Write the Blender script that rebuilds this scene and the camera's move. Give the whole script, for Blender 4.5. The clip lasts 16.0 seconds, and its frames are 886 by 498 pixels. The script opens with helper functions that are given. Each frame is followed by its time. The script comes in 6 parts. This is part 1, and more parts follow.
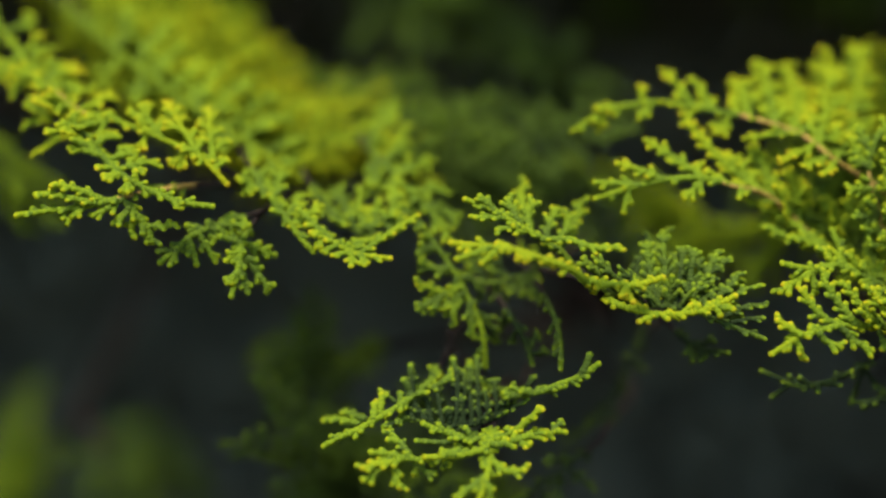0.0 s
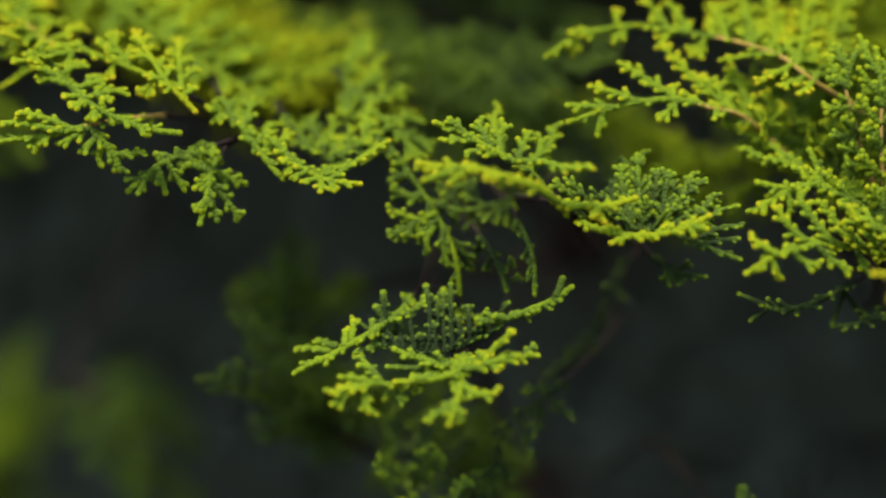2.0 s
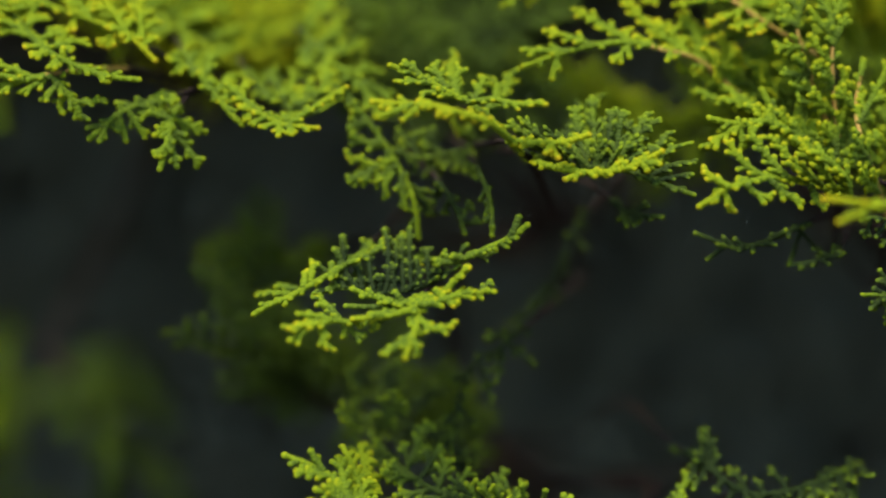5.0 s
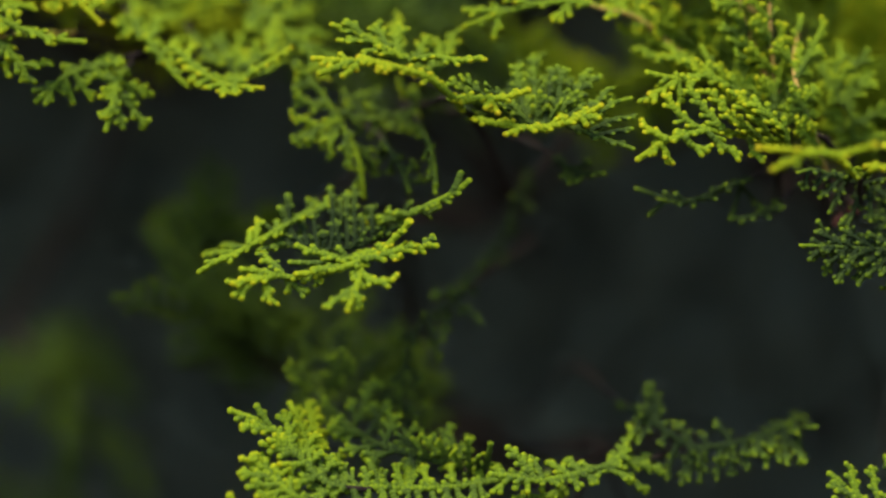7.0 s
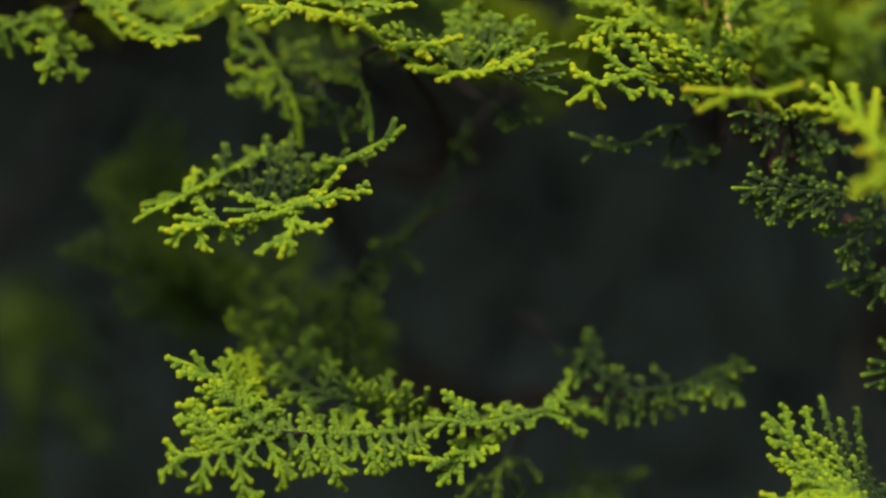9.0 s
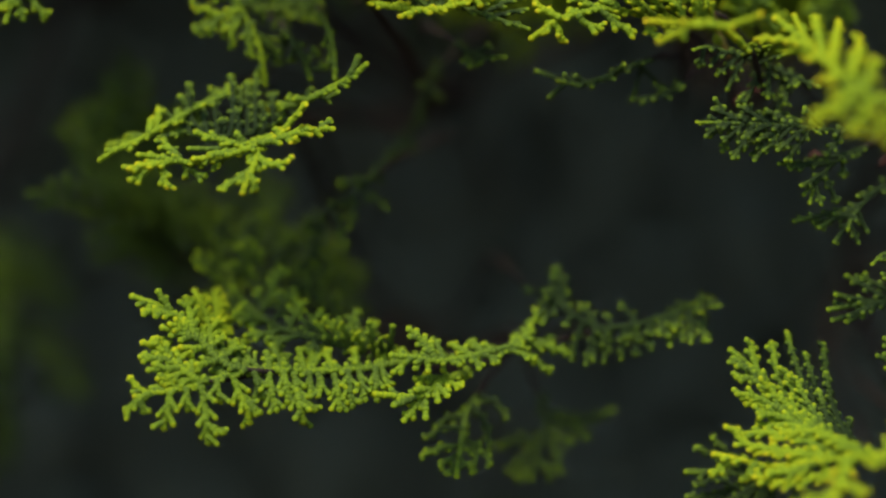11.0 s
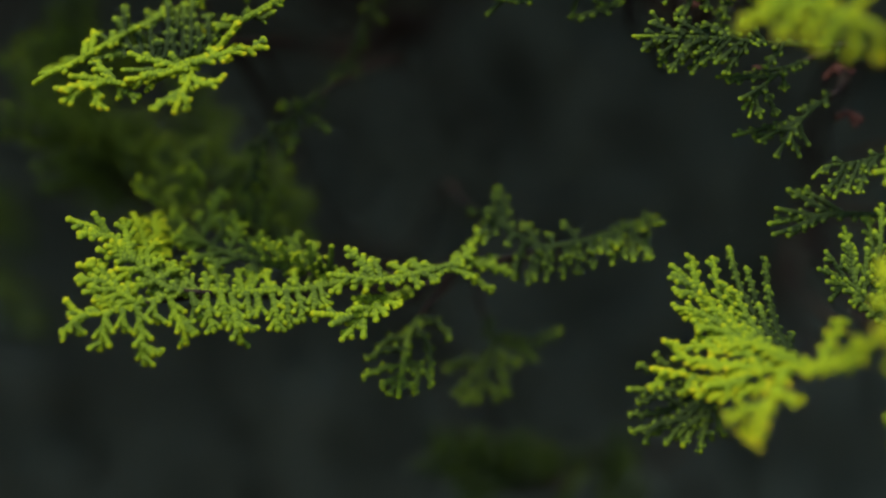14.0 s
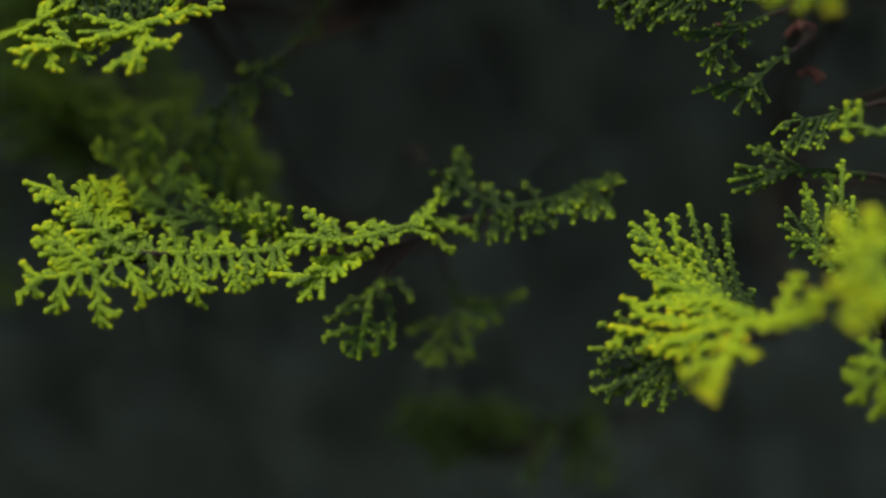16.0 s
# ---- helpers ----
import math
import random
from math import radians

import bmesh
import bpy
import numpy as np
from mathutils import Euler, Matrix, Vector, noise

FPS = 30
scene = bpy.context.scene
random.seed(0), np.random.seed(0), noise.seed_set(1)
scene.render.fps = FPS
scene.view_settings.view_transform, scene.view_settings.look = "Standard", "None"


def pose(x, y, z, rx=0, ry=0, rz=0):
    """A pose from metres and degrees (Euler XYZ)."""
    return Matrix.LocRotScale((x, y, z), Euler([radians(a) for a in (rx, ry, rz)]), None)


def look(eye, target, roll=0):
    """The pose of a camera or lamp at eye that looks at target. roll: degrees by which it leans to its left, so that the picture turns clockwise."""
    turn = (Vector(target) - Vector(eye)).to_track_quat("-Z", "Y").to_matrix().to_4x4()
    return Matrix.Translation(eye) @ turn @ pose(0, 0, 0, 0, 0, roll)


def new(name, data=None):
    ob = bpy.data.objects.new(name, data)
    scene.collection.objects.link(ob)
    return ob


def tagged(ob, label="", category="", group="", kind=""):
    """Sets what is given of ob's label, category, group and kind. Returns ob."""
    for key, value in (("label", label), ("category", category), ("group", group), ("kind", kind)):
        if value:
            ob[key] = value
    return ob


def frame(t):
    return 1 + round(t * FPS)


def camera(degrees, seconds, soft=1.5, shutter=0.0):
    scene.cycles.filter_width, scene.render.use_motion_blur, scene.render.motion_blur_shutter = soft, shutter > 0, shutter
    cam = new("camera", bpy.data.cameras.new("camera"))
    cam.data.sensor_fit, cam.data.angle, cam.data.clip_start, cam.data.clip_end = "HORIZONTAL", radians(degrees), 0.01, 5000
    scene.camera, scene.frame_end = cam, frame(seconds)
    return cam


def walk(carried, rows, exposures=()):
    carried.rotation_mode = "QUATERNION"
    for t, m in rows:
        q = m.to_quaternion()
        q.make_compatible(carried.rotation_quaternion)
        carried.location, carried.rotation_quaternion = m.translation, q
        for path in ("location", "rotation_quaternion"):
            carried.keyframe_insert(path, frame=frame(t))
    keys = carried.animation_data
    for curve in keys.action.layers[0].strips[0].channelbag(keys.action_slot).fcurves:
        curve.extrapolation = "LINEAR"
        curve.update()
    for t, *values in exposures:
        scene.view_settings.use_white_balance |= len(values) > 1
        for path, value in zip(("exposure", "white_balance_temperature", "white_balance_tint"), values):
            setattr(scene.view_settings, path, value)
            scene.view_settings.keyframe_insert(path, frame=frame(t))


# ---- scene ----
cam = camera(28, 16.0, 2.6)

def held(x, y, z, turn, tilt, lean):
    """A camera pose: place, then turn to the left, tilt and lean in degrees."""
    return pose(x, y, z, 0, 0, turn) @ pose(0, 0, 0, tilt) @ pose(0, 0, 0, 0, 0, lean)


PATH = [
    (0, held(-0.00000, -0.31445, 1.00000, 0.001, 90.003, 0.000)),
    (0.5, held(0.00543, -0.31417, 0.99671, 0.350, 90.233, -0.179)),
    (1, held(0.00691, -0.31278, 0.99245, 0.558, 90.215, -0.366)),
    (1.5, held(0.00994, -0.31148, 0.98777, 1.000, 90.360, -0.538)),
    (2, held(0.01185, -0.31045, 0.98695, 1.249, 89.955, -0.701)),
    (2.5, held(0.01454, -0.30997, 0.98370, 1.663, 90.226, -0.802)),
    (3, held(0.01589, -0.31016, 0.98232, 1.885, 90.216, -0.991)),
    (3.5, held(0.01718, -0.31068, 0.97884, 1.907, 90.407, -1.058)),
    (3.7, held(0.01765, -0.31080, 0.97802, 1.951, 90.278, -1.143)),
    (5.8, held(0.02388, -0.31406, 0.95729, 1.347, 93.067, -1.760)),
    (6, held(0.02463, -0.31423, 0.95666, 1.340, 92.953, -1.877)),
    (6.5, held(0.02683, -0.31480, 0.95373, 1.233, 92.979, -2.029)),
    (7, held(0.02992, -0.31550, 0.95266, 1.405, 92.784, -2.095)),
    (7.5, held(0.03363, -0.31588, 0.95151, 1.540, 92.504, -2.226)),
    (8, held(0.03662, -0.31587, 0.94829, 1.458, 92.474, -2.382)),
    (8.5, held(0.03965, -0.31609, 0.94688, 1.438, 92.314, -2.535)),
    (9, held(0.04326, -0.31671, 0.94550, 1.792, 92.254, -2.695)),
    (11.3, held(0.05268, -0.31590, 0.93654, 2.235, 91.429, -3.195)),
    (11.5, held(0.05404, -0.31605, 0.93528, 2.332, 91.499, -3.275)),
    (12, held(0.05517, -0.31549, 0.93387, 2.359, 91.415, -3.383)),
    (12.5, held(0.05813, -0.31501, 0.93274, 2.651, 91.142, -3.554)),
    (13, held(0.05982, -0.31471, 0.93182, 2.605, 91.175, -3.659)),
    (13.5, held(0.06193, -0.31446, 0.93058, 2.578, 91.056, -3.799)),
    (14, held(0.06408, -0.31351, 0.92875, 2.718, 90.472, -3.850)),
    (14.5, held(0.06625, -0.31262, 0.92687, 2.706, 90.274, -3.968)),
    (15, held(0.06882, -0.31202, 0.92520, 2.911, 90.262, -4.138)),
    (15.5, held(0.07083, -0.31161, 0.92426, 2.987, 90.218, -4.239)),
    (16, held(0.07266, -0.31182, 0.92311, 3.069, 90.121, -4.355)),
]
walk(cam, PATH, ((0, 1.36), (9, 1.25), (16, 1.15)))

# The lens: a wide aperture that keeps a thin slice of the shrub sharp.
cam.data.dof.use_dof = True
cam.data.dof.focus_distance = 0.311
cam.data.dof.aperture_fstop = 3.2

# ---- light ----
SUN_HEIGHT, SUN_TURN = 66, 200
world = bpy.data.worlds.new("sky")
scene.world = world
world.use_nodes = True
sky = world.node_tree.nodes.new("ShaderNodeTexSky")
sky.sky_type = "NISHITA"
sky.sun_disc = False
sky.sun_elevation = radians(SUN_HEIGHT)
sky.sun_rotation = radians(SUN_TURN)
backdrop = world.node_tree.nodes["Background"]
backdrop.inputs["Strength"].default_value = 0.15
world.node_tree.links.new(sky.outputs["Color"], backdrop.inputs["Color"])
sun_data = bpy.data.lights.new("sun", "SUN")
sun_data.energy = 3.1
sun_data.angle = radians(14)
sun_data.color = (1.0, 0.92, 0.74)
sun = new("sun", sun_data)
to_sun = Vector((math.sin(radians(SUN_TURN)) * math.cos(radians(SUN_HEIGHT)),
                 math.cos(radians(SUN_TURN)) * math.cos(radians(SUN_HEIGHT)), math.sin(radians(SUN_HEIGHT))))
sun.matrix_world = look(to_sun * 5, (0, 0, 0))


# ---- materials ----
def shader(name):
    mat = bpy.data.materials.new(name)
    mat.use_nodes = True
    return mat, mat.node_tree.nodes, mat.node_tree.links, mat.node_tree.nodes["Principled BSDF"]


def foliage_material():
    """Scale leaves: deep green when old, yellow-green on new growth, by the age stored along each shoot; low ages also
    paint shade.
    """
    mat, nodes, links, base = shader("scale_leaves")
    age = nodes.new("ShaderNodeAttribute")
    age.attribute_name = "young_lit"
    coord = nodes.new("ShaderNodeNewGeometry")
    fine = nodes.new("ShaderNodeTexNoise")
    fine.inputs["Scale"].default_value = 1600
    fine.inputs["Detail"].default_value = 3
    broad = nodes.new("ShaderNodeTexNoise")
    broad.inputs["Scale"].default_value = 90
    info = nodes.new("ShaderNodeObjectInfo")
    for tex in (fine, broad):
        links.new(coord.outputs["Position"], tex.inputs["Vector"])

    def sums(a, b, factor, shift):
        mul = nodes.new("ShaderNodeMath")
        mul.operation = "MULTIPLY_ADD"
        links.new(b, mul.inputs[0])
        mul.inputs[1].default_value = factor
        mul.inputs[2].default_value = shift
        add = nodes.new("ShaderNodeMath")
        add.operation = "ADD"
        links.new(a, add.inputs[0])
        links.new(mul.outputs[0], add.inputs[1])
        return add.outputs[0]

    value = sums(age.outputs["Fac"], fine.outputs["Fac"], 0.34, -0.17)
    value = sums(value, broad.outputs["Fac"], 0.40, -0.20)
    value = sums(value, info.outputs["Random"], 0.16, -0.08)
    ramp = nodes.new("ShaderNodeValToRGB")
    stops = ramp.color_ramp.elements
    # The darkest stop serves old leaves and paints shade on dim sprays.
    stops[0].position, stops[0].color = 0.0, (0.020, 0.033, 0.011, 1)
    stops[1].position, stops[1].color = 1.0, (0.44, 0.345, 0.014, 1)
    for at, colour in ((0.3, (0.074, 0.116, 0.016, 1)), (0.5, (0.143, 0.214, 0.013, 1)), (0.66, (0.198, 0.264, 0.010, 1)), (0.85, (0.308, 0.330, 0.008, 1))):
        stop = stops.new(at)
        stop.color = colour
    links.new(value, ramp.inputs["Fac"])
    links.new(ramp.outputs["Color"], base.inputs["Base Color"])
    base.inputs["Roughness"].default_value = 0.62
    base.inputs["Specular IOR Level"].default_value = 0.03
    bump = nodes.new("ShaderNodeBump")
    bump.inputs["Strength"].default_value = 0.35
    bump.inputs["Distance"].default_value = 0.0003
    links.new(fine.outputs["Fac"], bump.inputs["Height"])
    links.new(bump.outputs["Normal"], base.inputs["Normal"])
    glow = nodes.new("ShaderNodeBsdfTranslucent")
    links.new(ramp.outputs["Color"], glow.inputs["Color"])
    mix = nodes.new("ShaderNodeMixShader")
    mix.inputs["Fac"].default_value = 0.36
    links.new(base.outputs[0], mix.inputs[1])
    links.new(glow.outputs[0], mix.inputs[2])
    links.new(mix.outputs[0], nodes["Material Output"].inputs["Surface"])
    return mat


def bark_material(name, dark, light, scale):
    mat, nodes, links, base = shader(name)
    coord = nodes.new("ShaderNodeNewGeometry")
    noise_a = nodes.new("ShaderNodeTexNoise")
    noise_a.inputs["Scale"].default_value = scale
    noise_a.inputs["Detail"].default_value = 6
    noise_a.inputs["Roughness"].default_value = 0.7
    noise_b = nodes.new("ShaderNodeTexNoise")
    noise_b.inputs["Scale"].default_value = scale * 0.15
    for tex in (noise_a, noise_b):
        links.new(coord.outputs["Position"], tex.inputs["Vector"])
    mean = nodes.new("ShaderNodeMath")
    mean.operation = "ADD"
    links.new(noise_a.outputs["Fac"], mean.inputs[0])
    links.new(noise_b.outputs["Fac"], mean.inputs[1])
    ramp = nodes.new("ShaderNodeValToRGB")
    ramp.color_ramp.elements[0].position, ramp.color_ramp.elements[0].color = 0.35, (*dark, 1)
    ramp.color_ramp.elements[1].position, ramp.color_ramp.elements[1].color = 0.68, (*light, 1)
    half = nodes.new("ShaderNodeMath")
    half.operation = "MULTIPLY"
    half.inputs[1].default_value = 0.5
    links.new(mean.outputs[0], half.inputs[0])
    links.new(half.outputs[0], ramp.inputs["Fac"])
    links.new(ramp.outputs["Color"], base.inputs["Base Color"])
    base.inputs["Roughness"].default_value = 0.85
    base.inputs["Specular IOR Level"].default_value = 0.12
    bump = nodes.new("ShaderNodeBump")
    bump.inputs["Strength"].default_value = 0.6
    bump.inputs["Distance"].default_value = 0.3 / scale
    links.new(noise_a.outputs["Fac"], bump.inputs["Height"])
    links.new(bump.outputs["Normal"], base.inputs["Normal"])
    return mat


LEAVES = foliage_material()
YOUNG_WOOD = bark_material("young_wood", (0.20, 0.14, 0.022), (0.38, 0.235, 0.065), 700)
# Reddish-brown bark taken down to near-black, so sunlit wood sinks into painted shade.
SHADE_DARK_WOOD = bark_material("shade_dark_wood", (0.010, 0.007, 0.0055), (0.022, 0.014, 0.0105), 260)
SHADE_DARK_BARK = bark_material("shade_dark_bark", (0.010, 0.007, 0.0055), (0.023, 0.0135, 0.0095), 400)
# Even grey that paints the hazy, lifted dark of the shrub's inside.
HAZE_BACKING = bark_material("haze_backing_leaves", (0.080, 0.090, 0.064), (0.095, 0.106, 0.076), 60)
RUST = bark_material("rusty_dead_leaves", (0.030, 0.011, 0.008), (0.054, 0.020, 0.014), 500)
SOIL = bark_material("soil", (0.025, 0.018, 0.012), (0.09, 0.065, 0.04), 30)

# ---- building blocks; places are in millimetres from a point one metre above the ground ----
HEART = np.array((0.0, 0.0, 1.0))
RNG = np.random.default_rng(7)


def metres(points):
    return np.asarray(points, float) * 0.001 + HEART


def curve(points, step):
    """A smooth line through the points, with a sample about every step millimetres."""
    p = np.array(points, float)
    q = np.vstack([2 * p[0] - p[1], p, 2 * p[-1] - p[-2]])
    line = []
    for i in range(len(p) - 1):
        a, b, c, d = q[i:i + 4]
        for s in np.linspace(0, 1, 16, endpoint=False):
            line.append(0.5 * (2 * b + (c - a) * s + (2 * a - 5 * b + 4 * c - d) * s * s + (3 * b - a - 3 * c + d) * s ** 3))
    line.append(p[-1])
    return resample(np.array(line), step)


def resample(line, step):
    far = np.r_[0, np.cumsum(np.linalg.norm(np.diff(line, axis=0), axis=1))]
    count = max(3, int(round(far[-1] / step)) + 1)
    at = np.linspace(0, far[-1], count)
    return np.stack([np.interp(at, far, line[:, k]) for k in range(3)], 1)


def unit(v):
    return v / max(np.linalg.norm(v), 1e-9)


class Pile:
    """Gathers vertices, faces and the age of each vertex for one mesh."""

    def __init__(self):
        self.verts, self.faces, self.ages, self.count = [], [], [], 0

    def add(self, verts, faces, ages):
        self.verts.append(verts)
        self.faces.extend((np.asarray(faces) + self.count).tolist())
        self.ages.append(ages)
        self.count += len(verts)

    def mesh(self, name, material, origin):
        data = bpy.data.meshes.new(name)
        verts = metres(np.concatenate(self.verts)) - origin
        data.from_pydata(verts.tolist(), [], self.faces)
        data.polygons.foreach_set("use_smooth", np.ones(len(data.polygons), dtype=bool))
        layer = data.attributes.new("young_lit", "FLOAT", "POINT")
        layer.data.foreach_set("value", np.concatenate(self.ages).astype(np.float32))
        data.materials.append(material)
        return data


def rings(pile, centres, radii, normal, sides, ages, thick=None, sweep=None):
    """A closed tube round the line of centres. radii: half its width in the plane of the spray; thick: half its depth, if flattened;
    sweep: how far the two edges of each ring reach forward, as the tips of side leaves do."""
    n = len(centres)
    tangent = np.gradient(centres, axis=0)
    tangent /= np.linalg.norm(tangent, axis=1, keepdims=True) + 1e-9
    side = np.cross(tangent, normal)
    weak = np.linalg.norm(side, axis=1) < 0.05
    side[weak] = np.cross(tangent[weak], (0.31, 0.5, 0.81))
    side /= np.linalg.norm(side, axis=1, keepdims=True)
    above = np.cross(side, tangent)
    theta = np.arange(sides) * 2 * np.pi / sides
    r = np.asarray(radii)[:, None]
    d = r if thick is None else np.asarray(thick)[:, None]
    verts = (centres[:, None] + (r * np.cos(theta))[..., None] * side[:, None] + (d * np.sin(theta))[..., None] * above[:, None])
    if sweep is not None:
        verts = verts + (np.asarray(sweep)[:, None] * np.abs(np.cos(theta)) ** 3)[..., None] * tangent[:, None]
    verts = np.concatenate([verts.reshape(-1, 3), centres[:1], centres[-1:]])
    i, j = np.meshgrid(np.arange(n - 1), np.arange(sides), indexing="ij")
    k = (j + 1) % sides
    quads = np.stack([i * sides + j, i * sides + k, (i + 1) * sides + k, (i + 1) * sides + j], -1).reshape(-1, 4)
    faces = quads.tolist()
    low, high = n * sides, n * sides + 1
    for j in range(sides):
        faces.append([low, (j + 1) % sides, j, low])
        faces.append([high, (n - 1) * sides + j, (n - 1) * sides + (j + 1) % sides, high])
    pile.verts.append(verts)
    c = pile.count
    pile.faces.extend([[v + c for v in (q if len(set(q)) == 4 else q[:3])] for q in faces])
    pile.ages.append(np.concatenate([np.repeat(ages, sides), ages[:1], ages[-1:]]))
    pile.count += len(verts)


# One leaf pair on a shoot: how far along, half width, half depth, forward reach and added age, for a pair at the edges and one on the faces.
EDGE_PAIR = ((0.03, 0.86, 0.74, 0.0, -0.08), (0.45, 1.06, 0.79, 0.10, 0.0), (0.84, 1.28, 0.76, 0.60, 0.08), (0.96, 0.92, 0.75, 0.15, 0.0))
FACE_PAIR = ((0.03, 0.90, 0.72, 0.0, -0.08), (0.45, 0.97, 0.86, 0.0, 0.0), (0.84, 0.98, 0.99, 0.0, 0.07), (0.96, 0.90, 0.78, 0.0, -0.02))


def scaly_shoot(pile, line, radius, normal, old, young_lit, sides=8, pitch=0.80):
    """A flattened shoot clad in overlapping pairs of scale leaves, by turns at its edges and on its faces, ending in a pointed pair."""
    far = np.r_[0, np.cumsum(np.linalg.norm(np.diff(line, axis=0), axis=1))]
    length = far[-1]
    nodes = max(2, int(round(length / pitch)))
    first = nodes % 2
    at, wide, deep, ahead, tint = [], [], [], [], []
    for node in range(nodes):
        a, step = node * length / nodes, length / nodes
        swell = radius * RNG.uniform(0.93, 1.07)
        for phase, w, d, f, lighter in (EDGE_PAIR if node % 2 != first else FACE_PAIR):
            at.append(a + phase * step)
            wide.append(w * swell)
            deep.append(d * swell)
            ahead.append(f * swell)
            tint.append(lighter)
    taper = np.clip(1.03 - 0.10 * np.array(at) / length, 0.7, 1.1)
    at += [length + 0.30 * radius, length + 0.75 * radius]
    wide = np.r_[np.array(wide) * taper, radius * 0.74, radius * 0.30]
    deep = np.r_[np.array(deep) * taper, radius * 0.58, radius * 0.26]
    ahead = np.r_[np.array(ahead), 0.1 * radius, 0.0]
    at = np.array(at)
    way = unit(line[-1] - line[-2])
    centres = np.stack([np.interp(at, far, line[:, k]) for k in range(3)], 1)
    centres[at > length] += (at[at > length] - length)[:, None] * way
    s = np.clip(at / (length + radius), 0, 1)
    ages = old + (young_lit - old) * s ** (1.4 if old > 0.05 else 3.0) + 0.20 * np.clip(1 - (length + radius - at) / 1.0, 0, 1) + np.r_[tint, 0.06, 0.0]
    rings(pile, centres, wide, normal, sides, ages, deep, ahead)


def bent(root, tip, start, bow):
    """A line from root to tip that leaves the root a little more along start."""
    length = np.linalg.norm(tip - root)
    mid = (root + tip) / 2 + bow * length * start
    s = np.linspace(0, 1, 14)[:, None]
    return (1 - s) ** 2 * root + 2 * s * (1 - s) * mid + s * s * tip


def lit_ages_of(gold_light):
    """Ages of a shoot's foot and tip. Low values paint deep shade: nearly black-green feet with only the tips pale."""
    if gold_light < 0.27:
        return RNG.uniform(-0.16, -0.02), 0.36 + 0.5 * gold_light + RNG.uniform(-0.05, 0.08)
    young_lit = (0.16 if gold_light > 0.45 else 0.24) + 0.76 * gold_light + RNG.uniform(-0.06, 0.06)
    return young_lit - (RNG.uniform(0.19, 0.30) if gold_light > 0.45 else RNG.uniform(0.32, 0.44)), young_lit


def branchlet(root, way, along, normal, length, leaf, gold_light, sides=8):
    """One leafy side shoot with its own short shoots left and right of it."""
    pile = Pile()
    tip = root + way * length
    line = bent(root, tip, -along, RNG.uniform(0.0, 0.10))
    line += np.outer(np.sin(np.linspace(0, np.pi, 14)), RNG.normal(0, 0.02 * length, 3))
    radius = RNG.uniform(0.54, 0.62) * (1.06 if gold_light > 0.45 else 0.86 if gold_light > 0.15 else 0.76)
    old, young_lit = lit_ages_of(gold_light)
    scaly_shoot(pile, line, radius, normal, old, young_lit, sides)
    gap, side = 2.0 if leaf > 1.1 else 2.4, RNG.choice((-1, 1))
    far = RNG.uniform(1.2, 2.2)
    sides_made = []
    while leaf > 0.45 and far < length - 0.9:
        s = far / length
        k = min(int(s * 13), 12)
        base = line[k] + (line[k + 1] - line[k]) * (s * 13 - k)
        tangent = unit(line[k + 1] - line[k])
        across = unit(np.cross(normal, tangent))
        for turn in ((side,) if RNG.random() < 0.5 else (side, -side)):
            angle = radians(RNG.uniform(31, 48))
            raised = RNG.normal(0, 0.15)
            out = unit(math.cos(angle) * tangent + turn * math.sin(angle) * across + raised * normal)
            size = leaf * RNG.uniform(1.0, 1.75) * (1.3 - 0.65 * s)
            size = max(min(1.7, 0.7 + 0.75 * leaf), min(size, 0.8 * (length - far) + 1.3))
            small = bent(base, base + out * size, -tangent, 0.08)
            shoot = Pile()
            scaly_shoot(shoot, small[::3], radius * RNG.uniform(0.88, 1.0), normal,
                        old + (young_lit - old) * s * (0.7 if old > 0.05 else 0.3), young_lit + RNG.uniform(-0.08, 0.06), sides)
            if size > 2.9:
                for fork in (-1, 1):
                    b = small[6 if fork > 0 else 8]
                    out2 = unit(math.cos(0.7) * out + fork * math.sin(0.7) * unit(np.cross(normal, out)) + RNG.normal(0, 0.15) * normal)
                    scaly_shoot(shoot, bent(b, b + out2 * RNG.uniform(1.1, 0.42 * size + 0.5), -out, 0.05)[::4], radius * 0.84, normal,
                                old + 0.1, young_lit, sides)
            sides_made.append(shoot)
        side = -side
        far += gap * RNG.uniform(0.85, 1.25)
    return pile, sides_made


def bent_shoot(line, normal, bead, gold_light, sides=8):
    """A long shoot along a given line, with short leaves by turns on either edge."""
    pile, made = Pile(), []
    old, young_lit = lit_ages_of(gold_light)
    radius = RNG.uniform(0.58, 0.66) * (1.03 if gold_light > 0.45 else 0.88)
    scaly_shoot(pile, line, radius, normal, old, young_lit, sides)
    far = np.r_[0, np.cumsum(np.linalg.norm(np.diff(line, axis=0), axis=1))]
    at, turn = RNG.uniform(0.8, 1.4), RNG.choice((-1, 1))
    while bead > 0 and at < far[-1] - 0.7:
        i = min(int(np.searchsorted(far, at)), len(line) - 1)
        tangent = unit(line[i] - line[i - 1])
        across = unit(np.cross(normal, tangent))
        out = unit(0.79 * tangent + turn * 0.61 * across + RNG.normal(0, 0.14) * normal)
        size = bead * RNG.uniform(0.85, 1.25) * (1.35 - 0.45 * at / far[-1]) + 0.6
        shoot = Pile()
        scaly_shoot(shoot, bent(line[i], line[i] + out * size, -tangent, 0.06)[::4], radius * RNG.uniform(0.76, 0.88), normal, old, young_lit + RNG.uniform(-0.05, 0.06), sides)
        made.append(shoot)
        turn = -turn
        at += RNG.uniform(0.95, 1.55)
    return pile, made


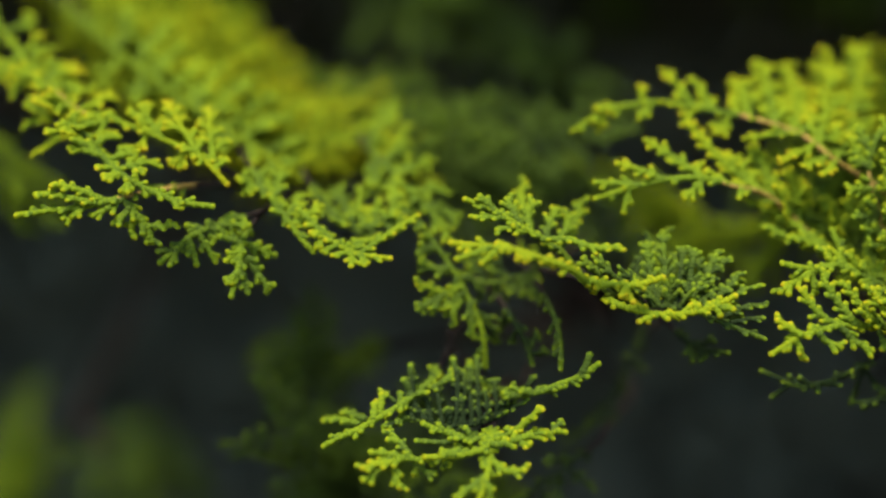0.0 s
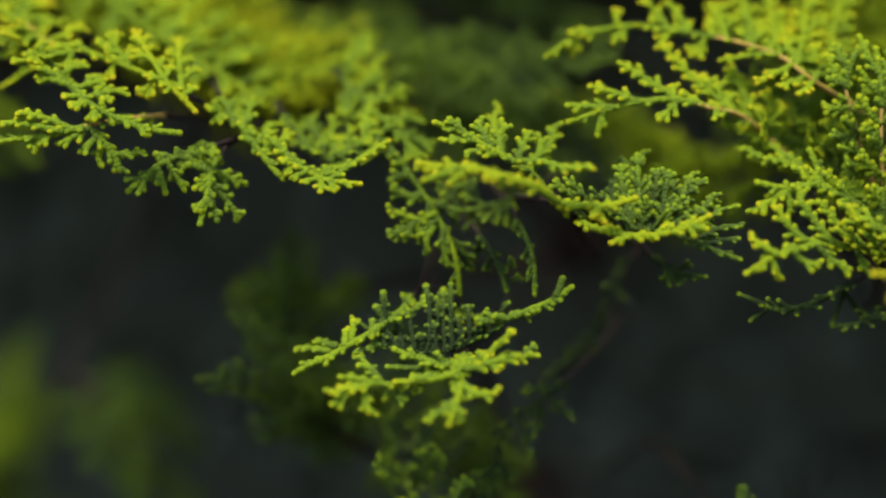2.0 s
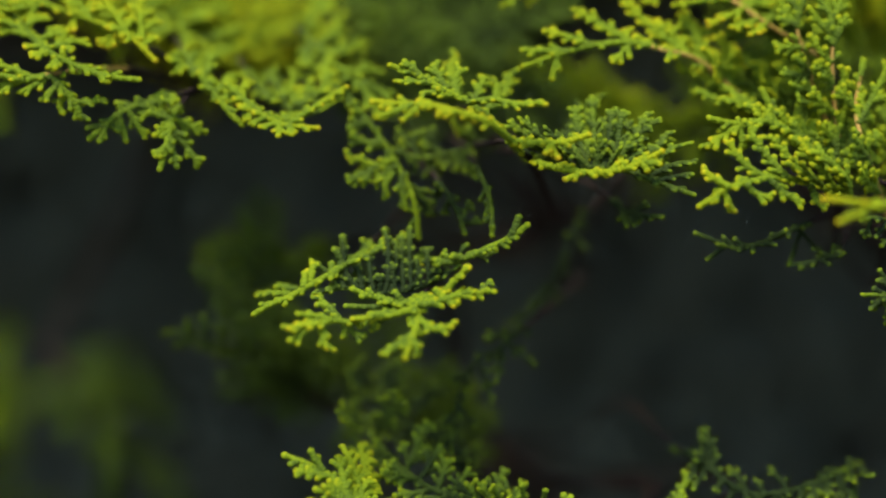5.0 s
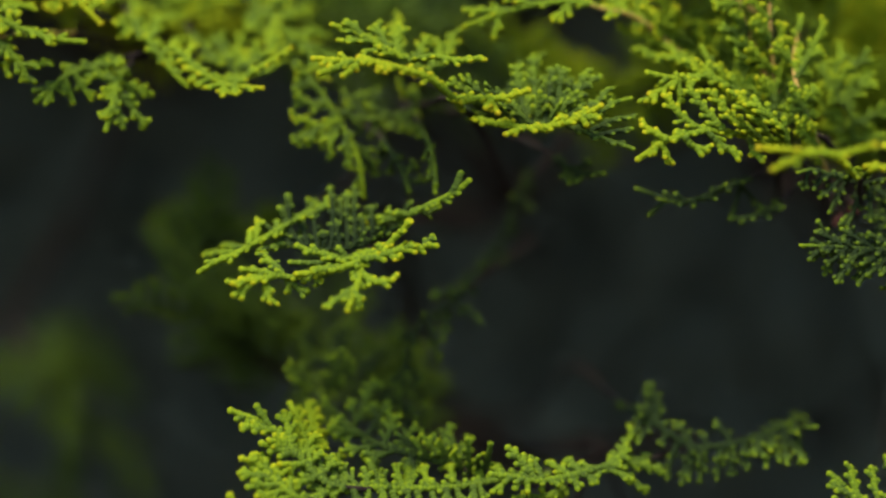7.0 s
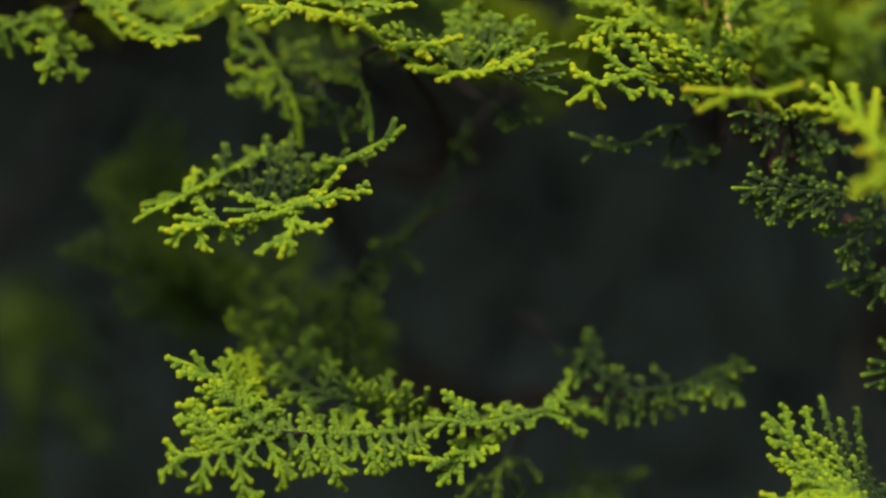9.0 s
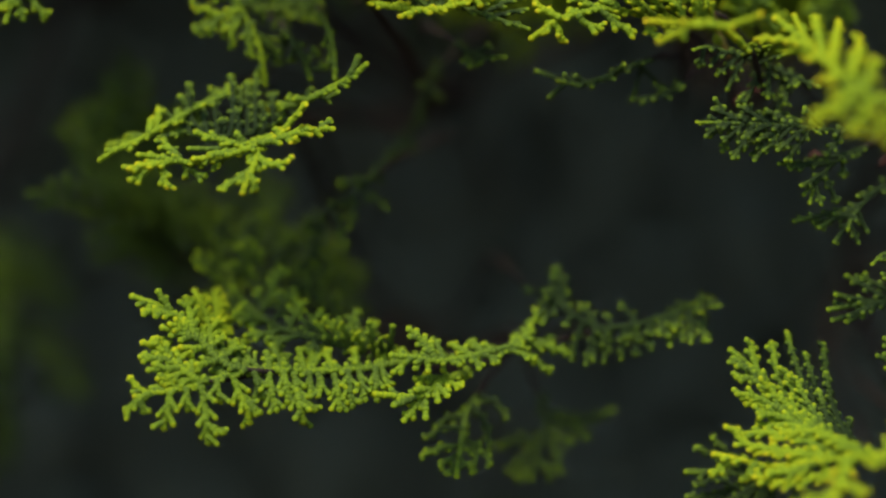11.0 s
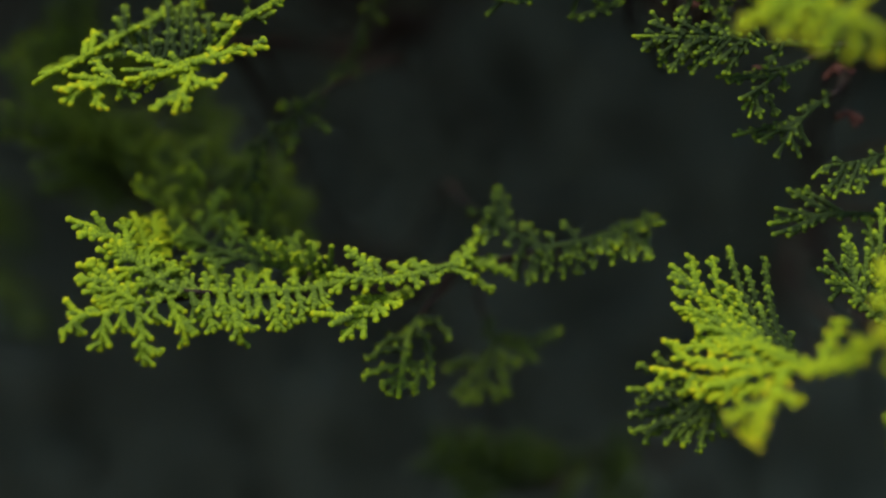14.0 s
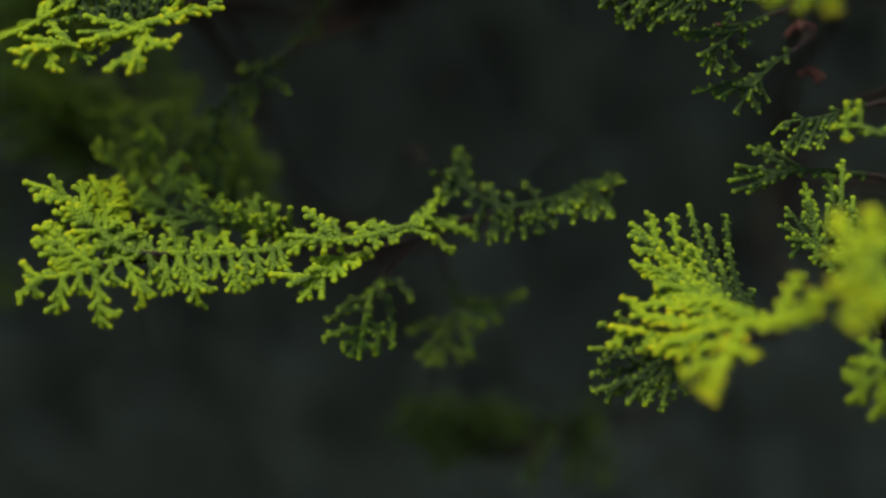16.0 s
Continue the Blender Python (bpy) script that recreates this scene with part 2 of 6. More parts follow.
def part(name, data, parent, label=""):
    ob = new(name, data)
    ob.parent = parent
    return tagged(ob, label)


# Main limbs: each starts at the trunk, far behind the leaves.
TRUNK = [(60, 520, -1000), (50, 510, -600), (70, 500, -200), (40, 490, 60), (60, 500, 320), (50, 490, 560)]
LIMB_PLAN = [
    [(68, 500, -220), (60, 360, -190), (40, 240, -110), (20, 150, -68)],
    [(60, 498, -120), (120, 360, -110), (150, 240, -70), (140, 150, -55)],
    [(50, 494, 0), (55, 360, -30), (45, 240, -20), (44, 150, -8)],
    [(50, 492, 40), (-40, 360, 40), (-70, 250, 40), (-62, 160, 32)],
    [(52, 494, 90), (110, 360, 60), (120, 240, 25), (104, 150, 10)],
    [(60, 498, 160), (-60, 380, 130), (-130, 260, 90), (-130, 180, 60)],
    [(60, 500, -330), (120, 360, -260), (120, 240, -180), (100, 160, -125)],
]
LIMB_LINES = [curve(p, 6) for p in LIMB_PLAN]


def wood(line, thick, thin, normal, sides=8, knots=0.12):
    pile = Pile()
    n = len(line)
    radii = np.linspace(thick, thin, n) * (1 + RNG.normal(0, knots, n) * 0.6)
    rings(pile, line, radii, np.asarray(normal, float), sides, np.zeros(n))
    return pile


def juniper_branch(label, stem, facing, gold_light, shoots, leafy=0.85, more=(), arcs=(), group="foliage branches of the juniper"):
    """A flat spray. stem: from its base to its tip. shoots: rows of how far along the stem, length, turn off the stem, lift off the
    plane (degrees) and the length of its side leaves. arcs: long bent shoots, each by its line, the length of its side leaves and added age."""
    facing = unit(np.array(facing, float))
    line = curve(stem, 1.0)
    origin = metres(line[0])
    thing = tagged(new("juniper_branch"), label, "conifer branch", group)
    thing.location = origin
    n = len(line)
    round_sides = 6 if min(p[1] for p in stem) > 9 else 8
    # the bare, woody part and the leafy end of the stem
    cut = max(4, int(n * (1 - leafy)))
    part("stem", wood(line[:cut + 1], 0.50, 0.36, facing, 7, 0.10).mesh("stem", YOUNG_WOOD if leafy < 0.6 else SHADE_DARK_WOOD, origin), thing,
         "thin tan woody stem" if leafy < 0.6 else "")
    end = Pile()
    old, young_lit = lit_ages_of(gold_light)
    # Darkened sprays get a thinner axis too, as if lost in shade.
    scaly_shoot(end, line[cut - 1:], 0.62 if gold_light > 0.45 else 0.54 if gold_light > 0.15 else 0.34, facing, old, young_lit, round_sides)
    part("leading_shoot", end.mesh("leading_shoot", LEAVES, origin), thing)
    cuts = np.linspace(0, n - 1, 400)
    dense = np.stack([np.interp(cuts, np.arange(n), line[:, k]) for k in range(3)], 1)
    knots = len(stem) - 1
    for u, length, turn, lift, leaf in [*shoots, *more]:
        # u counts evenly from given point to given point of the stem
        place = stem_point(stem, u, knots)
        k = int(np.argmin(np.linalg.norm(dense - place, axis=1)))
        k = min(max(k, 1), 398)
        along = unit(dense[k + 1] - dense[k - 1])
        across = unit(np.cross(facing, along))
        over = np.cross(along, across)
        a, b = radians(turn), radians(lift)
        way = unit(math.cos(b) * (math.cos(a) * along + math.sin(a) * across) + math.sin(b) * over)
        plane = unit(facing - way * (facing @ way))
        axis, sides_made = branchlet(place, way, along, plane, length, leaf, gold_light, round_sides)
        twiglet = part("branchlet", axis.mesh("branchlet", LEAVES, origin), thing)
        for shoot in sides_made:
            part("side_shoot", shoot.mesh("side_shoot", LEAVES, origin), twiglet)
    for points, bead, age in arcs:
        axis, sides_made = bent_shoot(curve(points, 0.7), facing, bead, gold_light + age, round_sides)
        twiglet = part("branchlet", axis.mesh("branchlet", LEAVES, origin), thing)
        for shoot in sides_made:
            part("side_shoot", shoot.mesh("side_shoot", LEAVES, origin), twiglet)
    # scattered short leaves close to the stem
    tufts = Pile()
    k = 3.0
    while k < n - 3:
        i = int(k)
        along = unit(line[i + 1] - line[i - 1])
        across = unit(np.cross(facing, along))
        out = unit(0.8 * along + RNG.choice((-1, 1)) * 0.7 * across + RNG.normal(0, 0.22) * facing)
        scaly_shoot(tufts, bent(line[i], line[i] + out * RNG.uniform(1.1, 2.2), -along, 0.06)[::4], 0.56, facing, old, young_lit - 0.1, 6)
        k += RNG.uniform(0.9, 1.8) if (leafy > 0.6 or arcs) and gold_light > 0.45 else RNG.uniform(1.5, 3.4)
    part("short_leaves", tufts.mesh("short_leaves", LEAVES, origin), thing)
    # the twig that carries the spray back to its limb
    spots = np.concatenate(LIMB_LINES)
    goal = spots[int(np.argmin(np.linalg.norm(spots - (line[0] + (0, 40, 0)), axis=1)))]
    back = unit(line[0] - line[2])
    gap = np.linalg.norm(goal - line[0])
    twig = curve([line[0], line[0] + back * gap * 0.10 + (0, gap * 0.22, 0), (line[0] + goal) / 2 + (0, gap * 0.22, -gap * 0.03), goal], 3)
    part("twig", wood(twig, 0.5, 0.9, (0.3, 0.4, 0.85), 7, 0.12).mesh("twig", SHADE_DARK_BARK, origin), thing, "reddish-brown bare twig, darkened for the inner shade")
    return thing


def stem_point(stem, u, knots):
    p = np.array(stem, float)
    q = np.vstack([2 * p[0] - p[1], p, 2 * p[-1] - p[-2]])
    i = min(int(u * knots), knots - 1)
    s = u * knots - i
    a, b, c, d = q[i:i + 4]
    return 0.5 * (2 * b + (c - a) * s + (2 * a - 5 * b + 4 * c - d) * s * s + (3 * b - a - 3 * c + d) * s ** 3)


# ---- ground, trunk and limbs ----
bm = bmesh.new()
bmesh.ops.create_grid(bm, x_segments=60, y_segments=60, size=400)
for v in bm.verts:
    v.co.z = 0.0 if v.co.length > 30 else 0.02 * noise.noise(v.co * 0.6)
ground_data = bpy.data.meshes.new("ground")
bm.to_mesh(ground_data)
bm.free()
ground_data.materials.append(SOIL)
tagged(new("ground", ground_data), "bare brown soil under the shrub", "ground", kind="structure")

shrub = tagged(new("juniper_shrub"), "juniper shrub with reddish-brown limbs and dense dark inner foliage", "shrub")
shrub_at = np.array((0.06, 0.52, 0.0))
shrub.location = shrub_at
trunk = curve(TRUNK, 20)
part("trunk", wood(trunk, 26, 9, (0.3, 0.4, 0.85), 14, 0.08).mesh("trunk", SHADE_DARK_WOOD, shrub_at), shrub, "fissured reddish-brown trunk, darkened for the inner shade")
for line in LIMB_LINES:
    part("limb", wood(line, 4.0, 0.8, (0.3, 0.4, 0.85), 10, 0.10).mesh("limb", SHADE_DARK_WOOD, shrub_at), shrub, "bare reddish-brown limb, darkened for the inner shade")


# ---- coarse foliage: the inner branches behind and the dense crown ----
def fan(length, width, gold_light, sides=5, coarse=False):
    """A leafy spray of the inner crown, lying in its own plane with its base at the origin."""
    pile = Pile()
    normal = np.array((0.0, 0.0, 1.0))
    s = np.linspace(0, 1, 9)
    spine = np.stack([length * s, 0.06 * length * np.sin(3 * s), -0.10 * length * s * s], 1)
    young_lit = 0.20 + 0.76 * gold_light
    rings(pile, spine, np.linspace(0.9, 0.5, 9), normal, sides, young_lit - 0.3 + 0.3 * s)
    count = int(length / (4.0 if coarse else 3.0))
    for k in range(count):
        u = (k + 0.7) / (count + 0.4)
        i = min(int(u * 8), 7)
        root = spine[i] + (spine[i + 1] - spine[i]) * (u * 8 - i)
        turn = (-1) ** k
        angle = radians(RNG.uniform(38, 60))
        size = width * (1.1 - u) * RNG.uniform(0.6, 1.2) + 3
        out = unit(np.array((math.cos(angle), turn * math.sin(angle), RNG.normal(0, 0.2))))
        side_line = bent(root, root + out * size, np.array((-1.0, 0, 0)), 0.06)[::3]
        rings(pile, side_line, np.linspace(0.8, 0.65, len(side_line)), normal, sides, young_lit - 0.2 + 0.25 * np.linspace(0, 1, len(side_line)))
        if coarse:
            pile.verts.pop()
            pile.ages.pop()
            del pile.faces[-(4 * sides + 2 * sides):]
            pile.count -= 5 * sides + 2
            rings(pile, side_line[::2], (1.3, 1.9, 0.9), normal, 3, young_lit + np.array((-0.2, -0.1, 0.05)))
            continue
        for m in range(1, len(side_line) - 1):
            for fork in (-1, 1):
                o2 = unit(0.7 * out + fork * 0.7 * np.cross(normal, out) + RNG.normal(0, 0.2, 3))
                b = side_line[m]
                tip = b + o2 * RNG.uniform(0.14, 0.3) * size
                rings(pile, np.stack([b, (b + tip) / 2, tip]), (0.7, 0.75, 0.55), normal, 4, young_lit + np.array((-0.15, -0.05, 0.1)))
    tris = []
    for q in pile.faces:
        tris.append(q[:3])
        if len(q) == 4:
            tris.append([q[0], q[2], q[3]])
    return np.concatenate(pile.verts), np.array(tris), np.concatenate(pile.ages)


def turned(yaw, pitch, roll):
    return np.array(Euler((roll, pitch, yaw)).to_matrix())


def clump(name, fans, places, origin, material):
    """Many fans joined into one mesh; places: rows of which fan, place, three turns, size and added age, part of it
    painted shade.
    """
    verts, faces, ages, count = [], [], [], 0
    for which, place, turns, size, age in places:
        v, f, a = fans[which]
        verts.append((v * size) @ turned(*turns).T + place)
        faces.append(f + count)
        ages.append(a + age)
        count += len(v)
    faces = np.concatenate(faces)
    data = bpy.data.meshes.new(name)
    data.vertices.add(count)
    data.vertices.foreach_set("co", (metres(np.concatenate(verts)) - origin).astype(np.float32).ravel())
    data.loops.add(3 * len(faces))
    data.loops.foreach_set("vertex_index", faces.astype(np.int32).ravel())
    data.polygons.add(len(faces))
    data.polygons.foreach_set("loop_start", np.arange(0, 3 * len(faces), 3, dtype=np.int32))
    data.update(calc_edges=True)
    layer = data.attributes.new("young_lit", "FLOAT", "POINT")
    layer.data.foreach_set("value", np.concatenate(ages).astype(np.float32))
    data.materials.append(material)
    return data


def tuft(count):
    """A few short coarse shoots that spread from one foot, for the added backing."""
    pile = Pile()
    for k in range(count):
        out = unit(np.array((1.0, 0, 0)) + RNG.normal(0, 0.65, 3))
        tip = out * RNG.uniform(14, 26)
        rings(pile, np.stack([tip * 0.05, tip * 0.55 + RNG.normal(0, 1, 3), tip]), (1.2, 2.4, 1.0), np.array((0.1, 0.2, 1.0)), 3, np.zeros(3))
    tris = []
    for q in pile.faces:
        tris.append(q[:3])
        if len(q) == 4:
            tris.append([q[0], q[2], q[3]])
    return np.concatenate(pile.verts), np.array(tris), np.concatenate(pile.ages)


TUFTS = [tuft(4), tuft(5), tuft(4), tuft(5)]
FANS = [fan(52, 22, 0.30), fan(44, 20, 0.25), fan(60, 24, 0.35), fan(38, 18, 0.28)]
COARSE_FANS = [fan(52, 24, 0.2, 4, True), fan(44, 22, 0.2, 4, True), fan(60, 26, 0.2, 4, True), fan(38, 20, 0.2, 4, True)]


def inner_branch(label, stem, gold_light, spread, count, size=1.0, lean=0.4):
    """A branch deep in the shrub: a woody stem with fans of leaves all along it."""
    line = curve(stem, 4)
    origin = metres(line[0])
    thing = tagged(new("juniper_branch"), label, "conifer branch", "inner branches of the juniper")
    thing.location = origin
    part("stem", wood(line, 1.0, 0.6, (0.3, 0.4, 0.85), 7).mesh("stem", SHADE_DARK_BARK if gold_light > 0.45 else SHADE_DARK_WOOD, origin), thing)
    places = []
    for k in range(count):
        i = min(int((0.15 + 0.85 * k / count) * (len(line) - 1)), len(line) - 2)
        way = unit(line[i + 1] - line[i])
        yaw = math.atan2(way[1], way[0]) + RNG.normal(0, 0.25) + (-1) ** k * RNG.uniform(0.3, 0.9)
        pitch = -math.asin(way[2]) + RNG.normal(0, 0.3) - spread * 0.3
        # The age offset paints each branch's share of light and shade into its fans.
        places.append((int(RNG.integers(4)), line[i], (yaw, pitch, lean + RNG.normal(0, 0.4)), size * RNG.uniform(0.6, 1.0), gold_light - 0.19 + RNG.uniform(-0.06, 0.06)))
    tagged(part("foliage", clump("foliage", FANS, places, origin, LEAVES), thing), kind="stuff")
    spots = np.concatenate(LIMB_LINES)
    goal = spots[int(np.argmin(np.linalg.norm(spots - (line[0] + (0, 40, 0)), axis=1)))]
    twig = curve([line[0], (line[0] + goal) / 2 + (0, 6, -4), goal], 4)
    part("twig", wood(twig, 0.9, 1.2, (0.3, 0.4, 0.85), 7).mesh("twig", SHADE_DARK_BARK, origin), thing, "reddish-brown bare twig, darkened for the inner shade")
    return thing


# The number after facing sets leaf colour plus painted light and shade.
# ---- the branches in front ----
juniper_branch(
    "juniper branch tip with yellow-green scale leaves and pinkish stem",
    [(-45.9, 14, 11.8), (-52.4, 6, 10.5), (-56.8, 0, 9.1), (-63.2, -1, 7.5), (-69, -2, 6.8), (-75.1, -2, 5.9)],
    (0.00, -0.71, 0.71), 0.66, [], arcs=[
        ([(-59.4, 0, 8.4), (-63.2, -1, 10), (-66, -2, 10.9), (-68.4, -2, 11.4)], 0.8, 0.04),
        ([(-61, -1, 8), (-65, -2, 8.9), (-68.5, -2, 9.5), (-71.7, -2, 9.6)], 0.8, 0.04),
        ([(-56.9, 0, 8.9), (-59.2, -1, 7.1), (-61.8, -1, 5.9)], 1.3, 0),
        ([(-57, 0, 9.1), (-54.4, 0, 6.3), (-52.4, 0, 3.7), (-51.4, 0, 1.1)], 1.5, -0.02),
        ([(-55.4, 0, 7.5), (-56.6, -1, 5.5), (-58.2, -1, 4.5)], 1, 0),
        ([(-52.6, 0, 4.1), (-50.1, 1, 4), (-47.4, 1, 4.4)], 0.8, -0.04),
    ] + [
        ([(-66.2, -1, 7), (-67, -2, 5.7), (-65.8, -2, 4.9)], 0.7, 0),
        ([(-53.9, 0, 5.9), (-55.2, 0, 3.7), (-54.6, 0, 2.1)], 1, -0.02),
        ([(-63.2, -1, 7.5), (-64.2, -2, 6.3), (-65.2, -2, 5.7)], 0.6, 0),
    ], leafy=0.45)
juniper_branch(
    "sunlit yellow-green juniper branch with upright side shoots on a tan stem",
    [(-80.6, 26, 35.9), (-68.5, 15, 26.3), (-61.5, 11, 24.1), (-49.6, 8, 19.4), (-43.1, 5, 15.9), (-38.6, 4, 11.5)],
    (0.00, -0.53, 0.85), 0.8, [
        (0.400, 5.5, -141, -4, 1.6), (0.450, 3.6, 173, 9, 1.2), (0.575, 8.3, 157, 18, 2.6), (0.788, 14.9, 161, 6, 2.6),
        (0.900, 17.2, 136, -9, 2.6), (0.525, 3.5, -77, -36, 2), (0.688, 3.7, -75, -43, 2), (0.425, 13.4, -120, 2, 2.4),
        (0.200, 7.4, -119, 17, 2.6), (0.125, 9.1, -144, 21, 2.6), (0.175, 5.5, -99, 36, 2), (0.800, 1.5, -89, -4, 1),
        (0.413, 16.6, -154, -33, 2.2), (0.225, 7.5, 83, 4, 2.4), (0.100, 7.4, 100, 9, 2.4),
    ], leafy=0.55)
juniper_branch(
    "slender juniper branch with beaded yellow-green leaf shoots",
    [(-67.3, 9, 23.3), (-61.4, 5, 16.9), (-57.8, 2, 13.7), (-52.4, 0, 10.6), (-46.3, -1, 8.3), (-40.6, -1, 7.5)],
    (0.00, -0.71, 0.71), 0.7, [
        (0.350, 3.1, -125, 11, 1.2), (0.425, 3.4, -107, 7, 1.2), (0.475, 3.4, -49, -1, 1.2), (0.525, 2.2, 127, 31, 0.8),
        (0.738, 3.1, -24, -0, 0.8), (0.213, 6.4, -141, 5, 2), (0.163, 5, -134, 24, 2), (0.250, 6, 79, -0, 2),
        (0.375, 7.8, 69, -4, 2), (0.138, 4.8, 92, 5, 2), (0.075, 4.6, -150, 16, 2),
    ])
juniper_branch(
    "small dull green juniper spray hanging from a limb",
    [(-33.4, 10, 6.8), (-39.3, 7, 4.7), (-44, 4, 3), (-46.8, 3, 0.9), (-50.5, 2, -2.5)],
    (0.00, -0.98, 0.21), 0.47, [
        (0.312, 6.3, 142, 43, 0.8), (0.500, 6.5, 91, -1, 1), (0.641, 5.1, 67, -10, 1.2), (0.781, 3.9, 25, -2, 1),
        (0.844, 2.8, -37, 9, 0.8), (0.438, 3.3, -47, -23, 1.5), (0.281, 3.5, 42, -2, 1.5), (0.391, 4.2, 142, 8, 1.5),
    ])
juniper_branch(
    "drooping flat dull green juniper spray with forked ends",
    [(-34, 10, 5.8), (-36.1, 6, 1.6), (-36.6, 2, -3.9), (-37.5, 0, -8.5)],
    (0.10, -0.99, 0.10), 0.46, [
        (0.438, 4.2, -34, 7, 1.2), (0.438, 8.9, 47, -19, 1.2), (0.583, 5.7, 25, -20, 1), (0.375, 4.3, -82, 14, 1.2),
        (0.688, 3, -25, 9, 0.8), (0.354, 6.7, 95, -17, 1.5),
    ])
juniper_branch(
    "arching green juniper spray with yellow edged shoots",
    [(-40, 13, 14.7), (-32.4, 10, 9.9), (-28.5, 7, 5.7), (-25.8, 5, 2.2), (-23.1, 4, -0.6)],
    (-0.31, -0.62, 0.72), 0.65, [
        (0.250, 7, 159, -6, 2), (0.312, 8.4, 132, -12, 2.2), (0.375, 2.7, 180, 18, 1.2), (0.500, 8.6, 128, -29, 2.2),
        (0.594, 7.5, 101, -18, 2), (0.172, 3.6, -158, 27, 1.6), (0.453, 2.1, -131, 27, 1), (0.125, 3.6, -37, 12, 1.5),
    ])
juniper_branch(
    "curved bowl-shaped juniper spray with bright yellow-green rim shoots",
    [(-36.2, 16, 15.9), (-28.2, 9, 7.5), (-22.3, 5, 3.2), (-16.6, 3, -0.5), (-13, 2, -1.3), (-9.3, 2, -1.7)],
    (0.00, -0.51, 0.86), 0.72, [
        (0.525, 5.7, -167, -0, 0.9), (0.613, 3.6, -135, -8, 0.8), (0.625, 3.7, -66, -6, 1), (0.713, 3, -60, -8, 0.7),
        (0.675, 13.4, 52, 18, 0.9), (0.488, 8.9, 177, 7, 1.2), (0.562, 5.7, 87, -9, 1.4), (0.600, 8.8, 84, -7, 1.4),
        (0.375, 3.5, -169, -18, 1.2), (0.450, 3, -89, -21, 0.8), (0.525, 3.3, -127, -22, 0.8), (0.300, 2.9, -112, -15, 1),
    ])
juniper_branch(
    "shaded green juniper shoots rising behind a bowl-shaped spray",
    [(-26.3, 24, 14.1), (-21.6, 18, 7.5), (-16, 13, 3.2), (-10.8, 11, 2.2), (-7.1, 11, 4.1)],
    (0.00, -0.51, 0.86), 0.42, [
        (0.812, 14.5, 75, 16, 2), (0.594, 13.1, 122, 15, 2), (0.453, 11, 150, 12, 2), (0.359, 7.3, 167, 8, 1.8),
        (0.891, 10.4, 46, -6, 2), (0.641, 9.8, 104, 19, 1.8), (0.250, 4.6, -153, 26, 1.8), (0.500, 3.7, 163, 33, 1.6),
        (0.688, 3.6, 145, 41, 1.6), (0.547, 7.2, 46, 29, 1.4), (0.359, 4.6, 74, 23, 1.6), (0.297, 7.8, -17, 21, 1.4),
    ])
juniper_branch(
    "hanging green juniper spray with yellow-tipped side shoots",
    [(-11.3, 26, 14.6), (-4.4, 15, 4.9), (1, 12, -2.7), (4.5, 11, -8.7), (7.1, 9, -14.8), (7.8, 9, -21.6)],
    (0.10, -0.99, 0.10), 0.42, [], arcs=[
        ([(3.6, 11, -6.9), (0.1, 10, -8), (-2.5, 9, -7), (-4.7, 8, -6.4)], 1, 0.14),
        ([(0.3, 10, -8.1), (-2.1, 9, -9.7), (-4.6, 8, -10.9)], 1.1, 0.14),
        ([(-0.5, 9, -8.5), (-1.2, 8, -10.1), (-2, 8, -11.7)], 0.7, 0.1),
        ([(4.1, 11, -7.9), (1.7, 10, -9.6), (0.1, 9, -11.1)], 1, 0.02),
        ([(3.4, 10, -9.3), (1.9, 9, -11.6), (2.3, 9, -13.6)], 0.9, 0.04),
        ([(5, 10, -9.7), (4.8, 9, -12.6), (5.7, 9, -16.2)], 1, 0.02),
    ] + [
        ([(1.5, 12, -3.4), (-1.6, 11, -3.7), (-4.2, 10, -2.4)], 1.2, 0.1),
        ([(-0.6, 13, -0.3), (-2.8, 12, 0.1), (-4.6, 11, -0.8)], 1.2, 0.06),
        ([(5.5, 11, -10.9), (8, 12, -12.9), (9.9, 13, -16.1)], 1, -0.12),
        ([(6.4, 10, -13.1), (8.7, 12, -15.1), (10.2, 13, -17.1)], 0.6, -0.16),
        ([(2.7, 12, -5.4), (5.5, 13, -5.9), (7.5, 14, -8)], 1.2, -0.1),
        ([(-1.2, 14, 0.3), (-2.6, 13, 2.2), (-4.1, 12, 2.3)], 1.4, -0.02),
    ])
juniper_branch(
    "shaded mid-green juniper spray behind the hanging one",
    [(22.2, 25, -2), (14.4, 18, -5.2), (8, 16, -6.2), (1.7, 16, -4.1)],
    (0.00, -0.91, 0.41), 0.3, [
        (0.125, 7.2, -39, 25, 2), (0.271, 5.9, 18, -12, 2.5), (0.438, 5.8, -71, 15, 2.5), (0.562, 3.3, 90, -36, 2.5),
        (0.667, 6.7, -46, 12, 2.4), (0.333, 6.2, 102, 6, 2),
    ])
